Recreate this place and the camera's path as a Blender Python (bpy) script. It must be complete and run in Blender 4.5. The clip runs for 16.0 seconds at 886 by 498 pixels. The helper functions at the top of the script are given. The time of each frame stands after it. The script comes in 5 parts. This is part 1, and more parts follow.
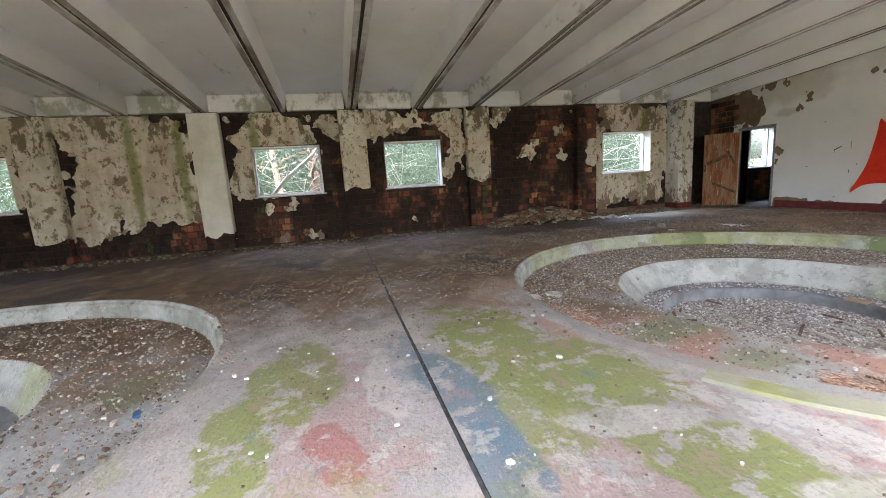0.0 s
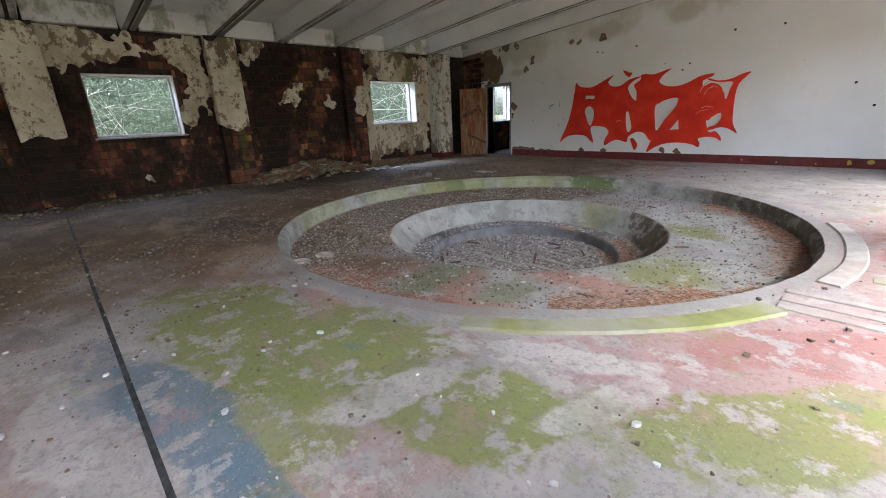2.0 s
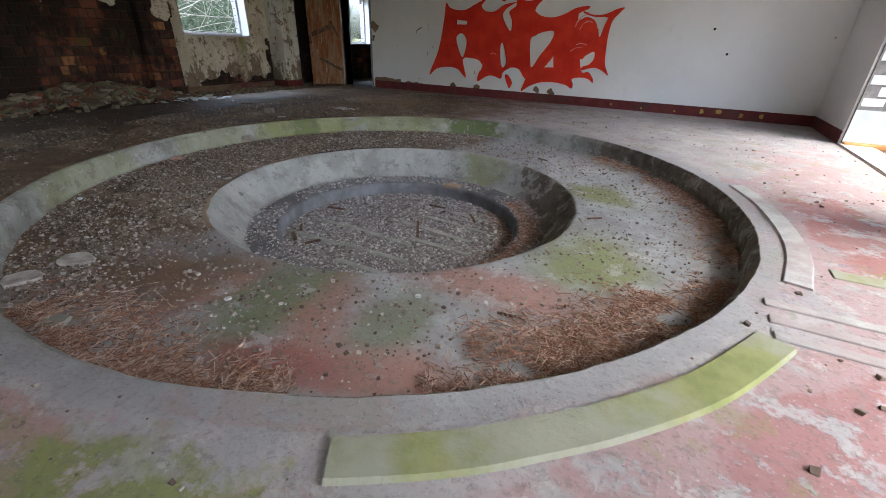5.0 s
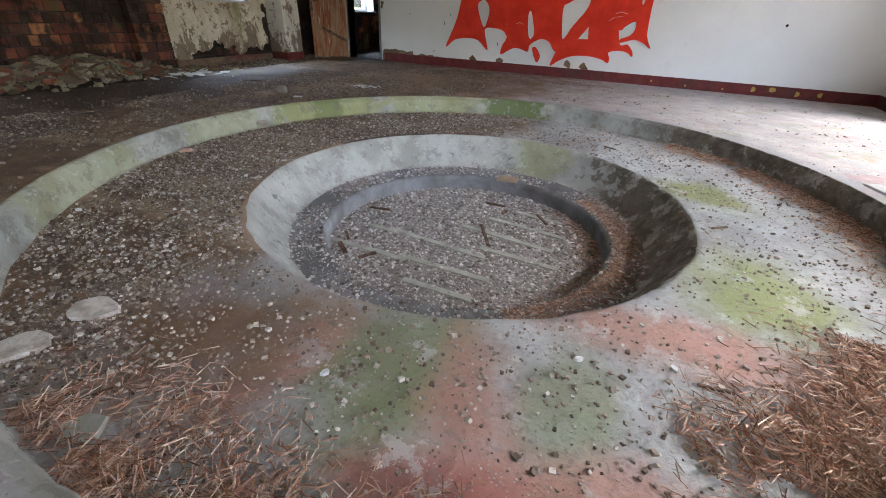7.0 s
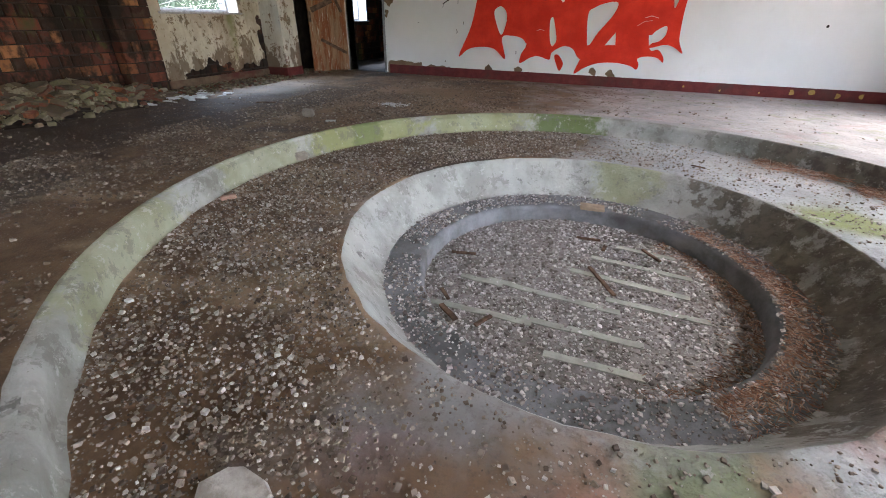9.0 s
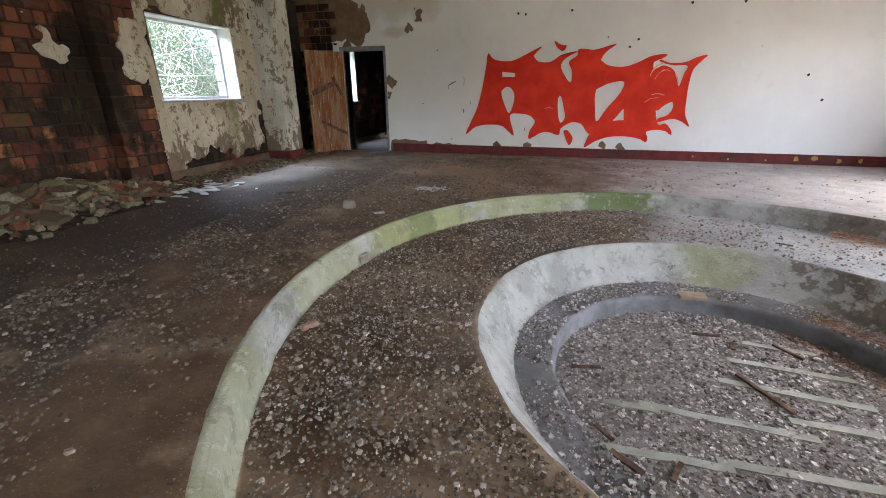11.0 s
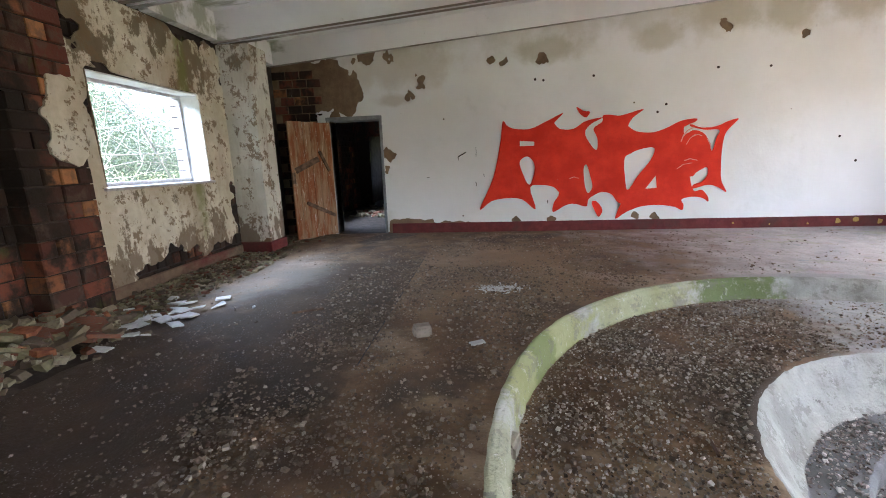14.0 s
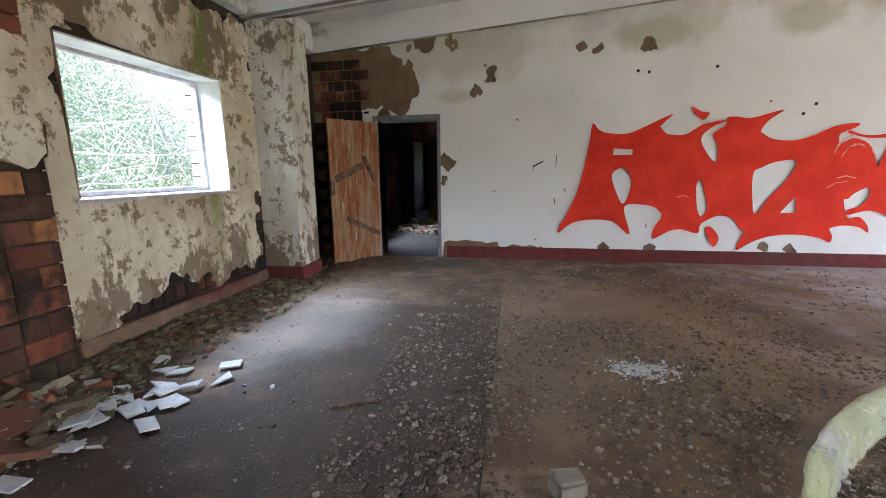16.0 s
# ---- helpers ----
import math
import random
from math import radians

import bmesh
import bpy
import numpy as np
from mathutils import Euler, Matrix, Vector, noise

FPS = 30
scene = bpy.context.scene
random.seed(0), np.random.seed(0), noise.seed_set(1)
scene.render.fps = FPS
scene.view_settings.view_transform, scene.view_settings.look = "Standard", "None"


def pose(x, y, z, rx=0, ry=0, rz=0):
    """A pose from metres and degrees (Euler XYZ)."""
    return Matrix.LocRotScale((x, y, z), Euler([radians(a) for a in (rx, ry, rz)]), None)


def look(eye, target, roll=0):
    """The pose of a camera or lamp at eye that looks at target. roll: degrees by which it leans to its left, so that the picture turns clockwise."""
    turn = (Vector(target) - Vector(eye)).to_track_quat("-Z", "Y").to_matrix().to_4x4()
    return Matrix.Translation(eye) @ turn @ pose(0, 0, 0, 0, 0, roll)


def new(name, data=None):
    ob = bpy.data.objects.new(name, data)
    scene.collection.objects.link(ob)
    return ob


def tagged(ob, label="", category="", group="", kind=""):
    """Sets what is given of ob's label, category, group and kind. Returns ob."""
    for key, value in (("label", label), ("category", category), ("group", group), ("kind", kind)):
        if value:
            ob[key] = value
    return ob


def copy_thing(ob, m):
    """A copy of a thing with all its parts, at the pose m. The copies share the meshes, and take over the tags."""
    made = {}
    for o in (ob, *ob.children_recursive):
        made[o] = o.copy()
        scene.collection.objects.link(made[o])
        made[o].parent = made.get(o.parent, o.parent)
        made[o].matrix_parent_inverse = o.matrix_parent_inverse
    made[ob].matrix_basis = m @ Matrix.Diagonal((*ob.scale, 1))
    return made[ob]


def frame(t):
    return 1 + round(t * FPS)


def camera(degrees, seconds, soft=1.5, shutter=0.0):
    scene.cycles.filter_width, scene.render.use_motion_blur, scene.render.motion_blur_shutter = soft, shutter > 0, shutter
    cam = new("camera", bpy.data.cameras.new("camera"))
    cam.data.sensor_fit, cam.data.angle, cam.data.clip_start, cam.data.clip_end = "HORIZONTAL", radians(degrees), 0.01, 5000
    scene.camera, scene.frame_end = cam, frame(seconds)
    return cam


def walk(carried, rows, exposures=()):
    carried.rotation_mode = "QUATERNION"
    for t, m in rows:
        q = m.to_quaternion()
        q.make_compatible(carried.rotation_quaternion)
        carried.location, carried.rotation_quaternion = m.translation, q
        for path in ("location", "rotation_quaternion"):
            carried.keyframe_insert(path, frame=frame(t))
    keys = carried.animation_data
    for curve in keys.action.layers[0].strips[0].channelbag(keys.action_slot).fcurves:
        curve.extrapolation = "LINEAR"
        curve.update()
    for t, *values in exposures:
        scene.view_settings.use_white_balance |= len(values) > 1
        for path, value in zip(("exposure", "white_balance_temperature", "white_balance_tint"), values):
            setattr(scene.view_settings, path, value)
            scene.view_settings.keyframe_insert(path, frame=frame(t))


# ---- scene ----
cam = camera(93.9, 16.0, soft=0.95)
PATH = [
    (0, (10.553, -11.209, 1.314), (8.639, -10.737, 0.976), -3.7),
    (0.5, (10.5, -11.118, 1.306), (8.653, -10.442, 0.945), -3.5),
    (1, (10.459, -11.007, 1.279), (8.711, -10.138, 0.843), -3.2),
    (1.5, (10.399, -10.893, 1.246), (8.814, -9.795, 0.714), -2.7),
    (2, (10.265, -10.769, 1.24), (8.864, -9.477, 0.633), -2.7),
    (2.5, (10.158, -10.56, 1.22), (8.9, -9.157, 0.551), -2.2),
    (3, (10.07, -10.342, 1.21), (8.933, -8.872, 0.471), -0.9),
    (3.5, (9.943, -10.177, 1.182), (8.938, -8.641, 0.387), 0.4),
    (3.7, (9.875, -10.101, 1.179), (8.913, -8.546, 0.371), 0.5),
    (5.8, (8.873, -9.581, 1.156), (8.082, -8.006, 0.209), 2.1),
    (6, (8.761, -9.562, 1.133), (7.977, -7.991, 0.176), 2.1),
    (6.5, (8.492, -9.46, 1.124), (7.715, -7.901, 0.141), 2.4),
    (7, (8.21, -9.411, 1.121), (7.48, -7.839, 0.122), 2.3),
    (7.5, (7.871, -9.442, 1.122), (7.191, -7.845, 0.128), 1.8),
    (8, (7.536, -9.383, 1.111), (6.853, -7.787, 0.118), 1.0),
    (8.2, (7.404, -9.344, 1.114), (6.725, -7.748, 0.118), 1.0),
    (10.3, (6.036, -8.988, 1.21), (5.551, -7.243, 0.363), 0.1),
    (10.5, (5.894, -8.98, 1.228), (5.413, -7.216, 0.417), -0.2),
    (11, (5.555, -8.903, 1.248), (5.077, -7.095, 0.538), -0.2),
    (11.5, (5.188, -8.751, 1.293), (4.705, -6.907, 0.686), -0.1),
    (12, (4.827, -8.631, 1.311), (4.409, -6.75, 0.777), -1.1),
    (12.5, (4.541, -8.44, 1.285), (4.185, -6.538, 0.78), -1.3),
    (13, (4.279, -8.158, 1.292), (3.978, -6.237, 0.826), -0.8),
    (13.5, (4.042, -7.92, 1.304), (3.824, -5.981, 0.866), -1.3),
    (14, (3.825, -7.633, 1.299), (3.616, -5.688, 0.886), -1.9),
    (14.5, (3.615, -7.283, 1.325), (3.355, -5.34, 0.929), -1.5),
    (15, (3.425, -6.96, 1.297), (3.166, -5.017, 0.898), -1.1),
    (15.5, (3.248, -6.634, 1.297), (2.96, -4.693, 0.915), -1.0),
    (16, (3.09, -6.265, 1.32), (2.751, -4.328, 0.951), -0.6),
]
EXPOSURES = [(0, 4.0, 6000, 6), (2, 3.35, 5900, 6), (3.5, 2.75, 5800, 6), (6, 3.4, 5800, 5), (8, 3.9, 5900, 6), (11, 4.0, 5950, 8), (14.5, 4.3, 5800, 8), (16, 4.4, 5750, 8)]
walk(cam, [(t, look(eye, target, roll)) for t, eye, target, roll in PATH], EXPOSURES)

# ---- world, sun, exposure ----
world = bpy.data.worlds.new("world")
scene.world = world
world.use_nodes = True
wn, wl = world.node_tree.nodes, world.node_tree.links
sky = wn.new("ShaderNodeTexSky")
sky.sky_type, sky.sun_disc = "NISHITA", False
SUN_EL, SUN_ROT = 60, 95
sky.sun_elevation, sky.sun_rotation = radians(SUN_EL), radians(SUN_ROT)
sky.air_density, sky.dust_density, sky.ozone_density = 0.7, 6.0, 0.2
wl.new(sky.outputs[0], wn["Background"].inputs[0])
wn["Background"].inputs[1].default_value = 0.15
sun = new("sun", bpy.data.lights.new("sun", "SUN"))
sun.data.energy, sun.data.angle, sun.data.color = 0.6, radians(50), (1, 0.97, 0.93)
a, e = radians(SUN_ROT), radians(SUN_EL)
sun.matrix_world = look((0, 0, 0), (-math.sin(a) * math.cos(e), -math.cos(a) * math.cos(e), -math.sin(e)))

# area lamps added outside, standing in for steep sky light through the windows
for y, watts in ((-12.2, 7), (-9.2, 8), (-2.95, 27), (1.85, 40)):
    lamp = new("window_fill_lamp", bpy.data.lights.new("window_fill_lamp", "AREA"))
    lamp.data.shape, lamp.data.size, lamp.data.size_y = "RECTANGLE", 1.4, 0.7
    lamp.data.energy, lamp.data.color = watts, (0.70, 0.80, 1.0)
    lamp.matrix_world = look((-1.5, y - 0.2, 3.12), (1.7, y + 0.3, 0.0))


# ---- material helpers ----
class Nodes:
    """Short-hand for building one node material."""

    def __init__(self, name, rough=0.85, metal=0.0):
        self.m = bpy.data.materials.new(name)
        self.m.use_nodes = True
        self.t = self.m.node_tree
        self.b = self.t.nodes["Principled BSDF"]
        self.b.inputs["Roughness"].default_value = rough
        self.b.inputs["Metallic"].default_value = metal
        self.b.inputs["Specular IOR Level"].default_value = 0.3
        self.geo = self.t.nodes.new("ShaderNodeNewGeometry")
        self.p = self.geo.outputs["Position"]

    def put(self, socket, v):
        if isinstance(v, bpy.types.NodeSocket):
            self.t.links.new(v, socket)
        elif isinstance(v, (tuple, list)) and len(v) == 3 and socket.type == "RGBA":
            socket.default_value = (*v, 1)
        else:
            socket.default_value = v

    def math(self, op, a, b=0.0, clamp=False):
        n = self.t.nodes.new("ShaderNodeMath")
        n.operation, n.use_clamp = op, clamp
        self.put(n.inputs[0], a), self.put(n.inputs[1], b)
        return n.outputs[0]

    def noise(self, scale, detail=4, rough=0.55, vec=None, warp=0.0):
        n = self.t.nodes.new("ShaderNodeTexNoise")
        self.put(n.inputs["Vector"], vec or self.p)
        n.inputs["Scale"].default_value, n.inputs["Detail"].default_value = scale, detail
        n.inputs["Roughness"].default_value, n.inputs["Distortion"].default_value = rough, warp
        return n.outputs["Fac"]

    def ramp(self, fac, lo, hi):
        n = self.t.nodes.new("ShaderNodeMapRange")
        n.interpolation_type = "SMOOTHSTEP"
        self.put(n.inputs[0], fac)
        n.inputs[1].default_value, n.inputs[2].default_value = lo, hi
        return n.outputs[0]

    def mix(self, fac, a, b):
        n = self.t.nodes.new("ShaderNodeMix")
        n.data_type = "RGBA"
        self.put(n.inputs[0], fac), self.put(n.inputs[6], a), self.put(n.inputs[7], b)
        return n.outputs[2]

    def scaled(self, sx, sy, sz, off=(0, 0, 0)):
        n = self.t.nodes.new("ShaderNodeMapping")
        self.put(n.inputs[0], self.p)
        n.inputs[1].default_value, n.inputs[3].default_value = off, (sx, sy, sz)
        return n.outputs[0]

    def axes(self):
        n = self.t.nodes.new("ShaderNodeSeparateXYZ")
        self.put(n.inputs[0], self.p)
        return n.outputs

    def wall_patch(self, centre, radii, wob, edge=0.2):
        """A stain on a wall: an ellipsoid with a ragged edge."""
        n = self.t.nodes.new("ShaderNodeMapping")
        n.vector_type = "TEXTURE"
        self.put(n.inputs[0], self.p)
        n.inputs[1].default_value, n.inputs[3].default_value = centre, radii
        d = self.t.nodes.new("ShaderNodeVectorMath")
        d.operation = "LENGTH"
        self.put(d.inputs[0], n.outputs[0])
        return self.ramp(self.math("ADD", d.outputs["Value"], wob), 1 + edge, 1 - edge)

    def patch(self, x, y, rx, ry, wob, turn=0.0, edge=0.12):
        """A stain of its own shape: an ellipse on the ground with a ragged edge."""
        n = self.t.nodes.new("ShaderNodeMapping")
        n.vector_type = "TEXTURE"
        self.put(n.inputs[0], self.p)
        n.inputs[1].default_value, n.inputs[2].default_value, n.inputs[3].default_value = (x, y, 0), (0, 0, radians(turn)), (rx, ry, 50)
        d = self.t.nodes.new("ShaderNodeVectorMath")
        d.operation = "LENGTH"
        self.put(d.inputs[0], n.outputs[0])
        return self.ramp(self.math("ADD", d.outputs["Value"], wob), 1 + edge, 1 - edge)

    def done(self, colour, bump=None, depth=0.01, rough=None):
        self.put(self.b.inputs["Base Color"], colour)
        if rough is not None:
            self.put(self.b.inputs["Roughness"], rough)
        if bump is not None:
            n = self.t.nodes.new("ShaderNodeBump")
            n.inputs["Strength"].default_value, n.inputs["Distance"].default_value = 1.0, depth
            self.put(n.inputs["Height"], bump)
            self.t.links.new(n.outputs[0], self.b.inputs["Normal"])
        return self.m


def plain(name, c1, c2, scale=12, rough=0.85, metal=0.0, depth=0.004, fine=60):
    """A two-tone surface with grain."""
    n = Nodes(name, rough, metal)
    f = n.noise(scale, 6, 0.6)
    g = n.noise(fine, 3)
    col = n.mix(n.ramp(f, 0.35, 0.68), c1, c2)
    return n.done(n.mix(n.math("MULTIPLY", n.ramp(g, 0.55, 0.8), 0.35), col, [c * 0.6 for c in c1]), n.math("ADD", f, n.math("MULTIPLY", g, 0.5)), depth)

# ---- materials ----
PINK, LIME, BLUE, RED, GREEN, PALE = (0.355, 0.232, 0.222), (0.215, 0.24, 0.08), (0.12, 0.185, 0.24), (0.30, 0.11, 0.10), (0.15, 0.18, 0.055), (0.47, 0.445, 0.43)


def floor_material(name, patches, dirt_from, dirt_to, base1, base2, flaking=(0.60, 0.52), edge=0.12):
    """Concrete under flaked paint, with earth lying thicker towards the window wall; the window's light pool is painted
    in.
    """
    n = Nodes(name, 0.8)
    x, y, z = n.axes()
    big, mid, fine = n.noise(0.9, 5, 0.6), n.noise(3.2, 6, 0.62), n.noise(38, 4, 0.6)
    wob = n.math("MULTIPLY", n.math("SUBTRACT", n.math("ADD", n.noise(1.7, 6, 0.65), n.math("MULTIPLY", mid, 0.5)), 0.75), 1.9)
    flake = n.noise(5, 8, 0.68)
    col = n.mix(n.ramp(mid, 0.35, 0.65), base1, base2)
    for c, px, py, rx, ry, tr, amount in patches:
        f = n.math("MULTIPLY", n.patch(px, py, rx, ry, wob, tr, edge), amount)
        f = n.math("MULTIPLY", f, n.ramp(flake, *flaking))
        col = n.mix(f, col, c)
    if len(patches) > 12:
        east = n.ramp(x, 5.5, 8.0)
        col = n.mix(n.math("MULTIPLY", n.math("MULTIPLY", n.ramp(n.noise(1.5, 10, 0.72, n.scaled(1, 1, 1, (4, 9, 0))), 0.55, 0.59), 0.35), east), col, LIME)
        col = n.mix(n.math("MULTIPLY", n.math("MULTIPLY", n.ramp(n.noise(2.2, 10, 0.72, n.scaled(1, 1, 1, (1, 3, 0))), 0.56, 0.60), 0.4), east), col, PINK)
        col = n.mix(n.math("MULTIPLY", n.math("MULTIPLY", n.ramp(n.noise(2.8, 10, 0.72, n.scaled(1, 1, 1, (8, 2, 0))), 0.61, 0.64), 0.4), east), col, BLUE)
    col = n.mix(n.math("MULTIPLY", n.ramp(n.noise(2.1, 10, 0.74), 0.575, 0.595), 0.6), col, PALE)
    col = n.mix(n.math("MULTIPLY", n.ramp(n.noise(9, 6, 0.7), 0.62, 0.70), 0.5), col, (0.27, 0.24, 0.22))
    col = n.mix(n.math("MULTIPLY", n.ramp(n.noise(13, 11, 0.76, n.scaled(1, 1, 1, (6, 1, 0))), 0.55, 0.575), 0.4), col, (0.20, 0.185, 0.165))
    col = n.mix(n.math("MULTIPLY", n.ramp(n.noise(0.8, 8, 0.7, n.scaled(1, 1, 1, (2, 8, 0))), 0.50, 0.66), 0.35), col, (0.17, 0.155, 0.13))
    if len(patches) > 12:  # bare grey margin round the basin
        col = n.mix(n.math("MULTIPLY", n.patch(6.94, -6.21, 3.23, 3.23, n.math("MULTIPLY", wob, 0.03), 0, 0.015), 0.65), col, (0.27, 0.275, 0.27))
    d = n.math("ADD", n.math("MULTIPLY", x, -0.30), n.math("ADD", n.math("MULTIPLY", big, 1.6), n.math("MULTIPLY", mid, 0.9)))
    d = n.ramp(d, dirt_from, dirt_to)
    dirt = n.mix(n.ramp(mid, 0.35, 0.7), (0.112, 0.069, 0.040), (0.205, 0.134, 0.078))
    dirt = n.mix(n.ramp(n.noise(1.0, 8, 0.66, n.scaled(0.7, 1.1, 1)), 0.52, 0.64), dirt, (0.29, 0.212, 0.14))
    dirt = n.mix(n.math("MULTIPLY", n.ramp(n.noise(0.7, 5, 0.6), 0.54, 0.64), 0.85), dirt, (0.066, 0.053, 0.042))
    for px, py, rx, ry in ((1.3, -6.4, 1.5, 2.3), (0.6, -10.0, 1.0, 3.0), (0.8, -16.0, 1.2, 3.5)):
        dirt = n.mix(n.math("MULTIPLY", n.patch(px, py, rx, ry, wob, 0, 0.4), 0.75), dirt, (0.052, 0.036, 0.026))
    # grey-black damp slab (deepened round the light pool) and sandy slab on the thin seam's two sides
    seam = n.ramp(x, 2.955, 2.985)
    dirt = n.mix(n.math("MULTIPLY", n.math("MULTIPLY", n.patch(2.35, -3.9, 0.95, 1.9, wob, 0, 0.35), n.math("SUBTRACT", 1.0, seam)), 0.75), dirt, (0.060, 0.047, 0.034))
    dirt = n.mix(n.math("MULTIPLY", n.math("MULTIPLY", n.patch(3.8, -2.7, 1.3, 1.5, wob, 0, 0.35), seam), 0.7), dirt, (0.27, 0.185, 0.115))
    # pool of window light painted into the floor colour below the last window
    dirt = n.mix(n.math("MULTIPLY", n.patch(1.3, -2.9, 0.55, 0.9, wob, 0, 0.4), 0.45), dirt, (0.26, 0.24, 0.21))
    col = n.mix(d, col, dirt)
    col = n.mix(n.math("MULTIPLY", n.ramp(fine, 0.5, 0.75), 0.4), col, (0.09, 0.075, 0.06))
    sp = n.t.nodes.new("ShaderNodeTexVoronoi")
    sp.inputs["Scale"].default_value = 55
    n.put(sp.inputs["Vector"], n.p)
    grit = n.math("MULTIPLY", n.ramp(sp.outputs["Distance"], 0.26, 0.16), n.ramp(n.noise(2.6, 4), 0.42, 0.6))
    col = n.mix(n.math("MULTIPLY", grit, 0.7), col, n.mix(sp.outputs["Color"], (0.10, 0.085, 0.07), (0.50, 0.46, 0.42)))
    h = n.math("ADD", n.math("MULTIPLY", fine, 0.5), n.math("ADD", mid, n.math("MULTIPLY", n.ramp(flake, 0.5, 0.62), 0.2)))
    return n.done(col, h, 0.014, n.math("ADD", 0.6, n.math("MULTIPLY", mid, 0.4)))


SALMON = (0.37, 0.20, 0.155)
FLOOR_PAINT = [
    (PINK, 10.2, -8.3, 1.3, 0.55, 42, 0.85), (PINK, 10.9, -5.9, 1.0, 3.0, 0, 0.75), (PINK, 9.05, -10.15, 0.35, 0.5, 0, 0.6), (PINK, 8.4, -11.35, 1.1, 0.4, 0, 0.55),
    (PINK, 6.8, -9.95, 0.7, 0.3, 0, 0.6), (PINK, 8.7, -9.35, 0.35, 0.14, 20, 0.8), (RED, 10.65, -5.9, 0.3, 0.9, 5, 0.8), (RED, 10.2, -8.1, 0.7, 0.22, 45, 0.55), (RED, 8.6, -11.35, 0.3, 0.15, 20, 0.7),
    (SALMON, 7.7, -9.55, 0.5, 0.12, 0, 0.6), (SALMON, 8.35, -9.0, 0.5, 0.10, 28, 0.7),
    (LIME, 7.85, -9.95, 1.25, 0.50, 18, 0.95), (LIME, 9.2, -9.62, 0.46, 0.30, 45, 0.95), (LIME, 10.1, -9.0, 0.6, 0.24, 45, 0.85), (LIME, 7.65, -11.62, 0.6, 0.28, 0, 0.9), (LIME, 8.4, -11.85, 0.5, 0.22, 10, 0.9),
    (LIME, 8.6, -10.3, 0.5, 0.2, 10, 0.75), (LIME, 10.35, -8.55, 0.3, 0.14, 40, 0.6), (LIME, 11.2, -6.6, 0.5, 0.4, 0, 0.7), (PALE, 9.2, -9.08, 0.5, 0.13, 28, 0.95), (PALE, 9.62, -9.2, 0.11, 0.34, -20, 0.9),
    (PALE, 8.86, -9.8, 0.13, 0.42, -12, 0.9), (PALE, 7.95, -11.0, 0.55, 0.14, 0, 0.8),
    (BLUE, 8.2, -10.6, 0.75, 0.17, 10, 0.8), (BLUE, 8.9, -10.56, 0.35, 0.16, 0, 0.75), (BLUE, 7.6, -10.85, 0.5, 0.12, 0, 0.5), (PALE, 3.95, -3.5, 0.2, 0.13, 20, 1.0),
    (PALE, 6.6, -0.45, 0.5, 0.12, 0, 0.5),
]
RING_PAINT = [
    (LIME, 8.82, -5.25, 0.42, 0.26, -20, 0.9), (LIME, 9.02, -6.85, 0.33, 0.4, 0, 0.85), (GREEN, 7.46, -8.32, 0.42, 0.46, 20, 0.75), (GREEN, 8.2, -8.15, 0.17, 0.38, 0, 0.6),
    (SALMON, 7.04, -8.55, 0.15, 0.5, -8, 0.85), (SALMON, 7.85, -8.38, 0.17, 0.4, 15, 0.85), (SALMON, 8.55, -7.58, 0.55, 0.2, 5, 0.9), (SALMON, 8.28, -8.6, 0.5, 0.19, 20, 0.9), (RED, 7.92, -8.72, 0.32, 0.13, 10, 0.7), (RED, 6.5, -8.55, 0.45, 0.25, 0, 0.45),
    (GREEN, 6.9, -13.0, 0.4, 0.3, 0, 0.7),
]
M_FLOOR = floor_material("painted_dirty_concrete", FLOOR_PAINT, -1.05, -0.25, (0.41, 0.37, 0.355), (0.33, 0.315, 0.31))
M_RING = floor_material("gravelly_basin_ring", RING_PAINT, -1.0, -0.45, (0.30, 0.305, 0.305), (0.40, 0.405, 0.405), (0.74, 0.56), 0.55)
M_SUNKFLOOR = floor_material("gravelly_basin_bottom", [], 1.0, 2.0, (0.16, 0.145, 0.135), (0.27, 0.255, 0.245))


